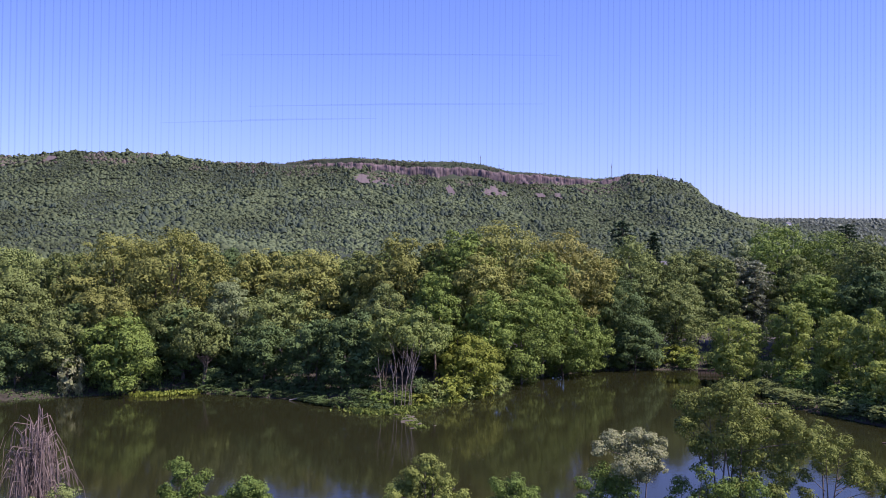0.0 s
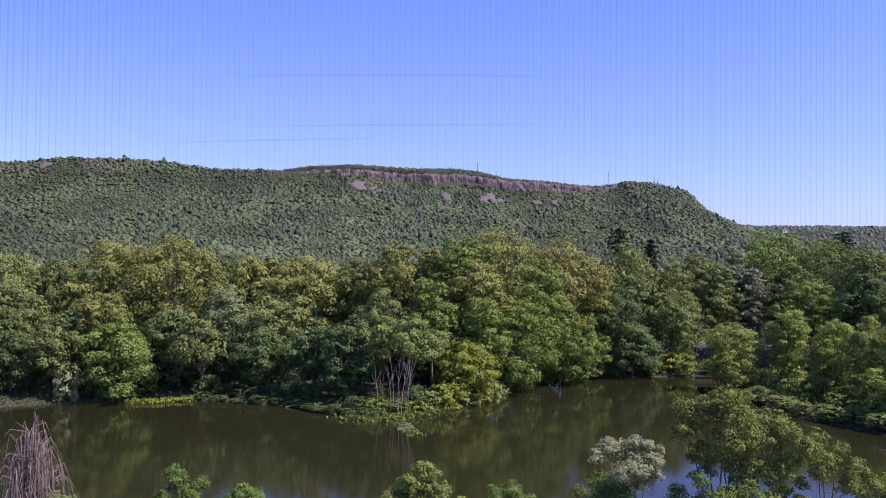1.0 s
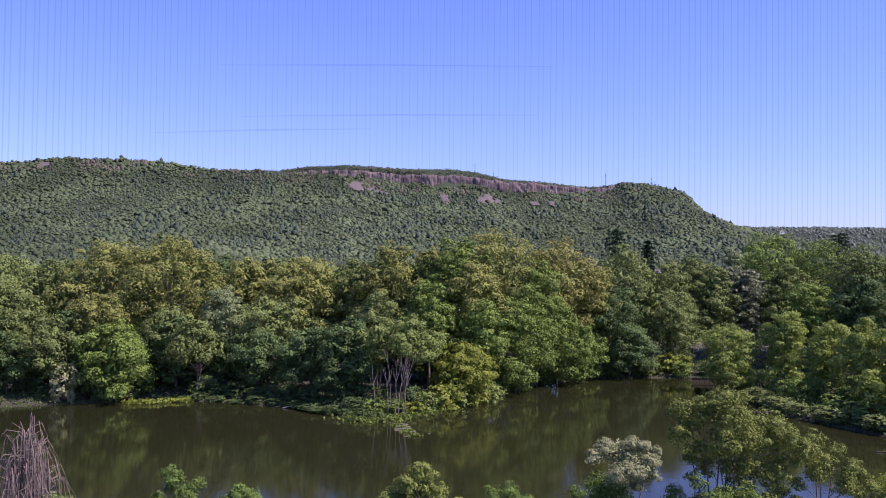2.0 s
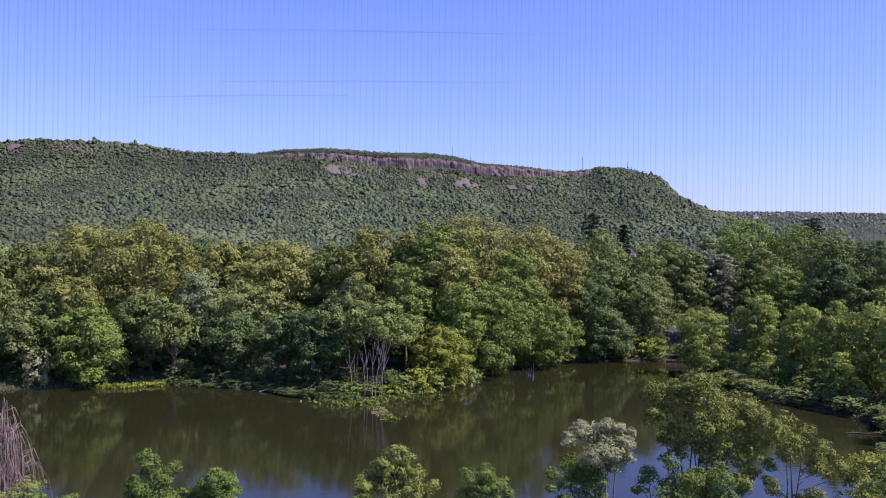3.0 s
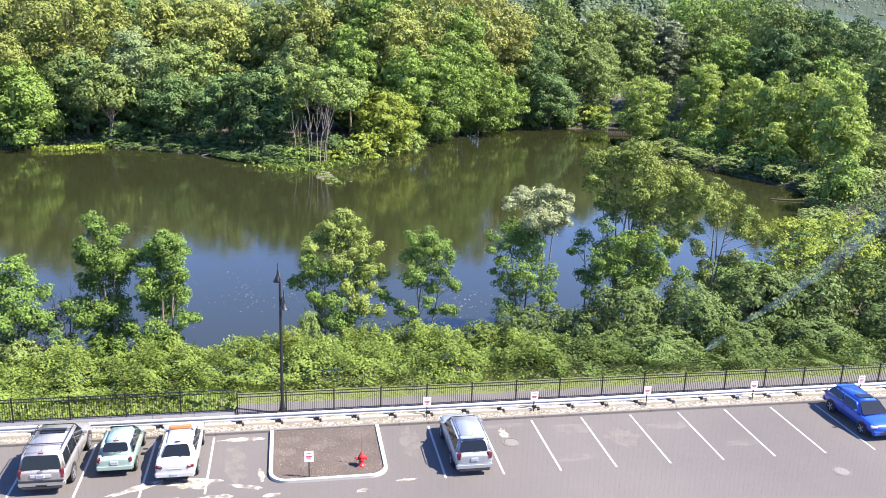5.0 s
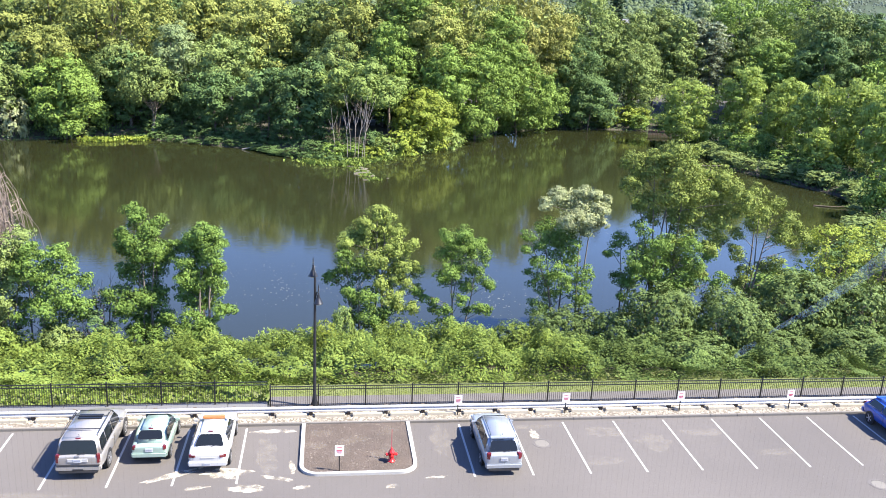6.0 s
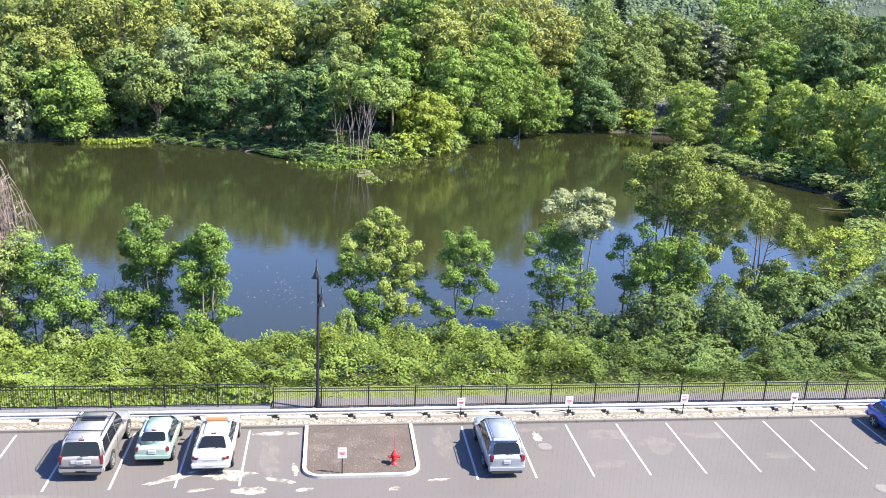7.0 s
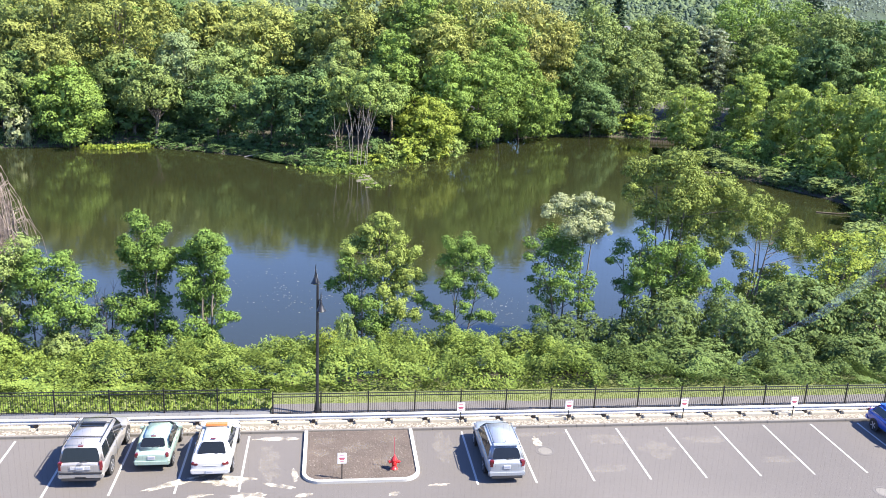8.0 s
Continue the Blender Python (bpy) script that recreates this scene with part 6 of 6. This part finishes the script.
def flecks():
    rng = np.random.default_rng(81)
    spots = np.array([(-3.5, 70), (-1, 70), (12.5, 80), (14, 68), (13, 66), (19, 66), (6, 88), (-16, 92), (22, 95), (12, 104), (0, 100), (-6, 75)])
    n = 620
    c = spots[rng.integers(0, len(spots), n)] + rng.normal(size=(n, 2)) * (2.6, 2.0)
    wide = rng.uniform(0, 1, n) < 0.25
    c[wide] = np.stack([rng.uniform(-40, 55, wide.sum()), rng.uniform(62, 125, wide.sum())], 1)
    s = rng.uniform(0.03, 0.08, n)[:, None, None]
    quad = np.array([(-1, 0, 0), (0, -0.8, 0), (1.2, 0, 0), (0, 0.7, 0)])
    v = quad[None] * s + np.concatenate([c, np.full((n, 1), WATER_Z + 0.006)], 1)[:, None]
    return v.reshape(-1, 3), np.arange(4 * n).reshape(n, 4)


tagged(raw("pollen", *flecks(), FLECK), "pale flecks of pollen and petals floating on the pond", "pollen", kind="stuff")

# ---- small timber weir in the cove ----
weir = root("timber_weir", pose(70.5, 173, WATER_Z), "weathered timber weir at the head of the cove", "weir")
for i in range(10):
    part("plank", block(-2.6 + i * 0.55, -2.12 + i * 0.55, -0.06, 0.06, -0.5, 1.1 + 0.1 * math.sin(i * 2.2), bevel=0.015), OLD_TIMBER, weir)
part("cap_beam", block(-2.8, 3.1, -0.16, -0.06, 0.85, 1.0, bevel=0.015), OLD_TIMBER, weir)

# ---- houses among the trees ----
def house(x, y, z, w, d, h, turn, label):
    hs = root("house", pose(x, y, z, 0, 0, turn), label, "house", "houses among the trees")
    wall = part("wall", block(-w / 2, w / 2, -d / 2, d / 2, 0, h), SIDING, hs)
    bm = bmesh.new()
    v = [bm.verts.new(p) for p in ((-w / 2 - 0.4, -d / 2 - 0.4, h + 0.01), (w / 2 + 0.4, -d / 2 - 0.4, h + 0.01), (w / 2 + 0.4, d / 2 + 0.4, h + 0.01), (-w / 2 - 0.4, d / 2 + 0.4, h + 0.01), (-w / 2 - 0.4, 0, h + 3.2), (w / 2 + 0.4, 0, h + 3.2))]
    for f in ((0, 1, 5, 4), (2, 3, 4, 5), (0, 4, 3), (1, 2, 5), (3, 2, 1, 0)):
        bm.faces.new([v[i] for i in f])
    part("roof", bm, ROOFING, hs)
    for k in range(3):
        part("window", block(-w / 2 + w * (k + 0.75) / 3.5, -w / 2 + w * (k + 1.25) / 3.5, -d / 2 - 0.05, -d / 2 + 0.02, h - 2.2, h - 0.8), GLASS, wall)
    return hs


house(103, 212, 8, 7, 9, 7, 35, "white house glimpsed between dark trees")
house(106, 300, 9, 6, 8, 8, 20, "pale house beyond the wood")
house(92, 310, 8.5, 9, 8, 6, 70, "pale house beyond the wood")
house(975, 1930, float(land(975, 1930)) + 7, 13, 10, 5, 10, "white building on the shoulder of the ridge")

# ---- the wooded ridge ----
def far_woods(seed, count, x0, x1, y0, y1, size, skip=None, lift=0.0, tall=0.95, climb=0.0):
    """Low rounded tree crowns, uneven in size and outline, over the slope."""
    rng = np.random.default_rng(seed)
    bm = bmesh.new()
    top = bm.verts.new((0, 0, 0.52))
    rings = [[bm.verts.new((r * math.cos(k * 1.5708 + r), r * math.sin(k * 1.5708 + r), z)) for k in range(4)] for r, z in ((0.72, 0.2), (1.0, -0.45))]
    for k in range(4):
        n = (k + 1) % 4
        bm.faces.new((top, rings[0][k], rings[0][n]))
        bm.faces.new((rings[0][k], rings[1][k], rings[1][n]))
        bm.faces.new((rings[0][k], rings[1][n], rings[0][n]))
    bm.verts.index_update()
    ball = np.array([v.co[:] for v in bm.verts])
    tri = np.array([[v.index for v in f.verts] for f in bm.faces])
    bm.free()
    x, y = rng.uniform(x0, x1, count), y0 + (y1 - y0) * rng.uniform(0, 1, count) ** 0.8
    keep = x > -0.54 * y
    if skip is not None:
        keep &= ~skip(x, y)
    x, y = x[keep], y[keep]
    n = len(x)
    s = size * np.minimum(rng.lognormal(0, 0.3, n), 1.7) * (1 + 0.4 * bumps(x, y, 60, 12)) * np.where((y > 1960) & (y < 2100), 0.42, 1)
    a = rng.uniform(0, 6.28, n)
    ca, sa = np.cos(a)[:, None], np.sin(a)[:, None]
    v = (ball[None] * rng.uniform(0.6, 1.35, (n, len(ball), 1)) + rng.normal(size=(n, len(ball), 3)) * 0.14) * s[:, None, None] * np.array([1, 1, tall])
    v = np.stack([v[..., 0] * ca - v[..., 1] * sa, v[..., 0] * sa + v[..., 1] * ca, v[..., 2]], -1)
    v += np.stack([x, y, land(x, y) + lift + s * 0.4 * tall + rng.normal(size=n) * 1.3 + climb * rng.uniform(0, 1, n) ** 2 * np.clip(0.5 + bumps(x, y, 14, 33), 0, 1.3)], 1)[:, None]
    return v.reshape(-1, 3), (tri[None] + len(ball) * np.arange(n)[:, None, None]).reshape(-1, 3)


SLIPS = [(-30, 1905, 20, 20), (2, 1893, 10, 10), (26, 1880, 17, 11), (165, 1875, 9, 20), (268, 1888, 10, 28), (250, 1872, 12, 16), (286, 1878, 8, 14), (370, 1880, 10, 9), (412, 1880, 8, 14), (-720, 1925, 16, 10)]


def bare(x, y):
    b = np.zeros(len(x), bool)
    for cx, cy, rx, ry in SLIPS:
        b |= ((x - cx) / rx) ** 2 + ((y - cy) / (ry * 1.6)) ** 2 < 0.68 + 0.7 * bumps(x, y, 9, 15)
    return b


# along the crest: x and how many metres of rock stand bare there
CRAG = [(-190, 0), (-150, 5), (-124, 15), (-85, 16), (-70, 4), (-45, 20), (0, 20), (32, 30), (80, 34), (124, 30), (150, 22), (180, 32), (250, 34), (309, 30), (335, 14), (363, 8), (400, 16), (430, 14), (450, 28), (490, 32), (525, 26), (545, 10), (600, 5), (680, 14), (720, 12), (760, 0)]


def crag(x):
    return np.interp(x, [p[0] for p in CRAG], [p[1] for p in CRAG])


def on_crag(x, y):
    return bare(x, y) | ((y > 1941) & (y < 1959) & (crag(x) > 9) & (bumps(x, y, 11, 14) > -0.55))


def crest(x, y):
    """Where the thin, late-leafing crowns of the ridge top stand."""
    return bare(x, y) | ~((bumps(x, y, 55, 27) + 0.4 * bumps(x, y, 16, 28) > 0.15) & (x < 620))


def conifer_gaps(x, y):
    return bare(x, y) | on_crag(x, y) | (bumps(x, y, 75, 17) + 0.6 * bumps(x, y, 22, 18) + 0.35 * bumps(x, 0 * x, 300, 19) < 0.3)


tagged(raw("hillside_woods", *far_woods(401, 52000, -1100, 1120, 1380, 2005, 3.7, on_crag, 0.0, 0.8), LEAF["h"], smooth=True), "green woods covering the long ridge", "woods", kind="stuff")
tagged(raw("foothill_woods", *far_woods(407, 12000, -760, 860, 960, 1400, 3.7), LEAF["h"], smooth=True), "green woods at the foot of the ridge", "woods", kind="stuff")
tagged(raw("valley_woods", *far_woods(408, 3000, -420, 560, 500, 960, 3.6, None, 16.0), LEAF["o"]), "tree tops in the valley behind the pond", "woods", kind="stuff")
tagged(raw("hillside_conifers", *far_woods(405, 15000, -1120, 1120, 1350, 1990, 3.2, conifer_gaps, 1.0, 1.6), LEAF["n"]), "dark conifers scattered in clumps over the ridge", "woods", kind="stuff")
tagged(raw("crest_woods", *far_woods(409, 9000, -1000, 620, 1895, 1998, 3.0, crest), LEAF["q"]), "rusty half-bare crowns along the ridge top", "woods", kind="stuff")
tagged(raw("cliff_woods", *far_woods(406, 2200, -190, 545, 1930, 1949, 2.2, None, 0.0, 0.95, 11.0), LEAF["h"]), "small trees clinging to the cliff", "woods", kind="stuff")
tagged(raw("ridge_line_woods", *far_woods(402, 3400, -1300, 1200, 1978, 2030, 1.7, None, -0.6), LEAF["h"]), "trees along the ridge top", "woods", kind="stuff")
tagged(raw("distant_woods", *far_woods(403, 4000, 1150, 2500, 3050, 3500, 4.2), LEAF["f"]), "woods on a distant ridge, haze put in their colour", "woods", kind="stuff")


def rock_sheet():
    """A weathered cliff of upright basalt columns, its top and foot uneven."""
    xs, rows = np.arange(-190, 760, 1.7), 7
    rng = np.random.default_rng(404)
    step = np.cumsum(rng.uniform(0.25, 0.75, len(xs)))
    column = np.abs(step - np.round(step)) * 2
    top = land(xs, 1969 + 0 * xs) + 2.5 * bumps(xs, 0 * xs, 13, 8) + 1.5 * rng.normal(size=len(xs)).round() * (column < 0.4) - 2.0 - 6.5 * np.clip((330 - xs) / 80, 0, 1)
    high = crag(xs) * (1 + 0.3 * bumps(xs, 0 * xs, 17, 9)) + 12
    verts = []
    for k in range(rows):
        f = k / (rows - 1)
        z = top - high * f
        y = 1956 - 7 * f + 5 * bumps(xs, 0 * xs, 24, 5) + 2.8 * bumps(xs, z, 7, 6) + 3.0 * (column ** 2) * (0.4 + 0.6 * (f < 0.8))
        verts.append(np.stack([xs, y, z], 1))
    verts.append(np.stack([xs, np.full(len(xs), 1975.0), top - 0.5], 1))
    order = [rows] + list(range(rows))
    verts = np.concatenate([verts[k] for k in order])
    i = np.arange(rows * len(xs)).reshape(rows, len(xs))[:, :-1].ravel()
    return verts, np.stack([i, i + len(xs), i + len(xs) + 1, i + 1], 1)


tagged(raw("rock_face", *rock_sheet(), ROCK), "columns of reddish-grey basalt under the ridge top", "cliff", kind="structure")
for i, (cx, cy, rx, ry) in enumerate(SLIPS):
    bm = bmesh.new()
    rim = []
    r = random.Random(500 + i)
    mid = bm.verts.new((cx, cy, float(land(cx, cy)) + 3))
    for k in range(16):
        a = k * math.pi / 8
        q = r.uniform(0.75, 1.25)
        px, py = cx + rx * q * math.cos(a), cy + ry * 1.6 * q * math.sin(a)
        rim.append(bm.verts.new((px, py, float(land(px, py)) + 2.5)))
    for k in range(16):
        bm.faces.new((mid, rim[k], rim[(k + 1) % 16]))
    tagged(part("talus_slope", bm, TALUS), "bare slope of pinkish broken rock", "talus", kind="structure")
for x, h in ((249, 22), (294, 12), (569, 36), (683, 26), (692, 18)):
    z = float(land(x, 2005))
    mast = root("radio_mast", pose(x, 2005, z), "thin radio mast on the ridge top", "mast", "masts on the ridge")
    part("pole", lathe([(0.5, -6), (0.45, h * 0.7), (0.2, h)], 6), WALL_STONE, mast)
    part("antenna", block(-0.9, 0.9, -0.3, 0.3, h * 0.72, h * 0.8), WALL_STONE, mast)

# ---- the room at the window ----
facade = tagged(new("wall_south"), "plain brick outer wall with the window the view is seen through", "wall", kind="structure")
for name, spec in (("pier", (-9, -1.2, 0.42, 0.62, 0, 26)), ("pier", (1.2, 9, 0.42, 0.62, 0, 26)), ("spandrel", (-1.2, 1.2, 0.42, 0.62, 0, 18.9)), ("lintel", (-1.2, 1.2, 0.42, 0.62, 21.3, 26))):
    part(name, block(*spec), BRICKWORK, facade)
for name, spec, mat in (("floor", (-4, 4, -5, 0.42, 18.3, 18.45), TIMBER), ("ceiling", (-4, 4, -5, 0.42, 21.4, 21.5), PLASTER), ("wall_back", (-4, 4, -5.2, -5, 18.45, 21.4), PLASTER),
                        ("wall_left", (-4.15, -4, -5, 0.42, 18.45, 21.4), PLASTER), ("wall_right", (4, 4.15, -5, 0.42, 18.45, 21.4), PLASTER)):
    tagged(part(name, block(*spec), mat), "plain indoor surface behind the window", name.split("_")[0], kind="structure")

# ---- window: screen and smeared glass ----
SCREEN_Y = 0.3


def smear_material():
    m = bpy.data.materials.new("dried_smear")
    m.use_nodes = True
    t, bsdf = m.node_tree, m.node_tree.nodes["Principled BSDF"]
    bsdf.inputs["Base Color"].default_value, bsdf.inputs["Roughness"].default_value = (0.75, 0.76, 0.72, 1), 0.9
    clear, mix, coord, cloud, span, glow = (t.nodes.new("ShaderNode" + n) for n in ("BsdfTransparent", "MixShader", "TexCoord", "TexNoise", "MapRange", "BsdfTranslucent"))
    glow.inputs["Color"].default_value = (0.68, 0.69, 0.58, 1)
    cloud.inputs["Scale"].default_value, cloud.inputs["Detail"].default_value = 160, 3
    span.inputs["From Min"].default_value, span.inputs["From Max"].default_value = 0.3, 0.7
    span.inputs["To Min"].default_value, span.inputs["To Max"].default_value = 0.08, 0.34
    t.links.new(coord.outputs["Object"], cloud.inputs["Vector"])
    t.links.new(cloud.outputs["Fac"], span.inputs["Value"])
    t.links.new(span.outputs["Result"], mix.inputs[0])
    t.links.new(clear.outputs[0], mix.inputs[1])
    t.links.new(glow.outputs[0], mix.inputs[2])
    t.links.new(mix.outputs[0], t.nodes["Material Output"].inputs["Surface"])
    return m


SMEAR = smear_material()
THREAD = material("screen_thread", (0.08, 0.08, 0.096), 0.8, vary=0.1)
nodes, links = THREAD.node_tree.nodes, THREAD.node_tree.links
# see-through mix gives the widened threads an out-of-focus look
sheer = nodes.new("ShaderNodeMixShader")
sheer.inputs[0].default_value = 0.07
links.new(nodes.new("ShaderNodeBsdfTransparent").outputs[0], sheer.inputs[1])
links.new(nodes["Principled BSDF"].outputs[0], sheer.inputs[2])
links.new(sheer.outputs[0], nodes["Material Output"].inputs["Surface"])
window = tagged(new("window_1"), "open-framed window with an insect screen and a smeared pane", "window", kind="structure")
window.matrix_basis = pose(0, SCREEN_Y, EYE)
for name, spec in (("jamb", (-1.15, -1.1, -0.03, 0.03, -1.1, 1.1)), ("jamb", (1.1, 1.15, -0.03, 0.03, -1.1, 1.1)), ("window_sill", (-1.15, 1.15, -0.06, 0.1, -1.16, -1.1)), ("head", (-1.15, 1.15, -0.03, 0.03, 1.1, 1.15))):
    part(name, block(*spec, bevel=0.005), PLASTER, window)


def threads():
    """Upright threads of the screen, thinned at middle and foot to fit the camera's view, with a few cross threads set
    likewise.
    """
    r = random.Random(90)
    out = []
    x = -0.36
    while x < 0.36:
        edge = min(1.0, max(0.0, (abs(x + 0.01) - 0.04) / 0.1))
        w = 0.00011 + (0.00026 if x < 0 else 0.00008) * edge * r.uniform(0.85, 1.12)
        lean = r.uniform(-0.0006, 0.0006)
        out.append(tube_arrays([(x, 0, -0.6), (x + lean * 0.8, 0, -0.09), (x + lean, 0, 0.0), (x, 0, 0.6)], [w * 0.3, w * 0.35, w, w], 4))
        x += 0.00232 * r.uniform(0.99, 1.01)
    for z, x0, x1 in ((0.0728, -0.055, 0.066), (0.055, -0.045, 0.06), (0.0485, -0.075, 0.0)):
        out.append(tube_arrays([(x0, 0.0004, z - 0.0016), ((x0 + x1) / 2, 0.0004, z + 0.0003), (x1, 0.0004, z + 0.0016)], [0.0001, 0.00034, 0.0001], 4))
    return join(out)


tagged(raw("screen_mesh", *threads(), THREAD, window), "insect screen threads, wide and sheer to look out of focus", kind="stuff")
bm = bmesh.new()
r = random.Random(91)
for stretch in (((0.192, -0.1275, 0.0006), (0.1971, -0.1244, 0.0014), (0.2119, -0.116, 0.0022), (0.2214, -0.1082, 0.003), (0.2383, -0.0945, 0.0036), (0.2543, -0.0795, 0.004), (0.275, -0.057, 0.004), (0.31, -0.025, 0.004)), ((0.178, -0.1385, 0.0008), (0.1822, -0.135, 0.0024), (0.1865, -0.132, 0.0008))):
    sides = []
    for x, z, w in stretch:
        w *= r.uniform(0.8, 1.2)
        sides.append([bm.verts.new((x - w * 0.6, 0.0, z + w * 0.7)), bm.verts.new((x + w * 0.6, 0.0, z - w * 0.7))])
    for a, b in zip(sides, sides[1:]):
        bm.faces.new((a[0], a[1], b[1], b[0]))
part("smear", bm, SMEAR, window, "pale dried streak on the pane").matrix_basis = pose(0, 0.012, 0)
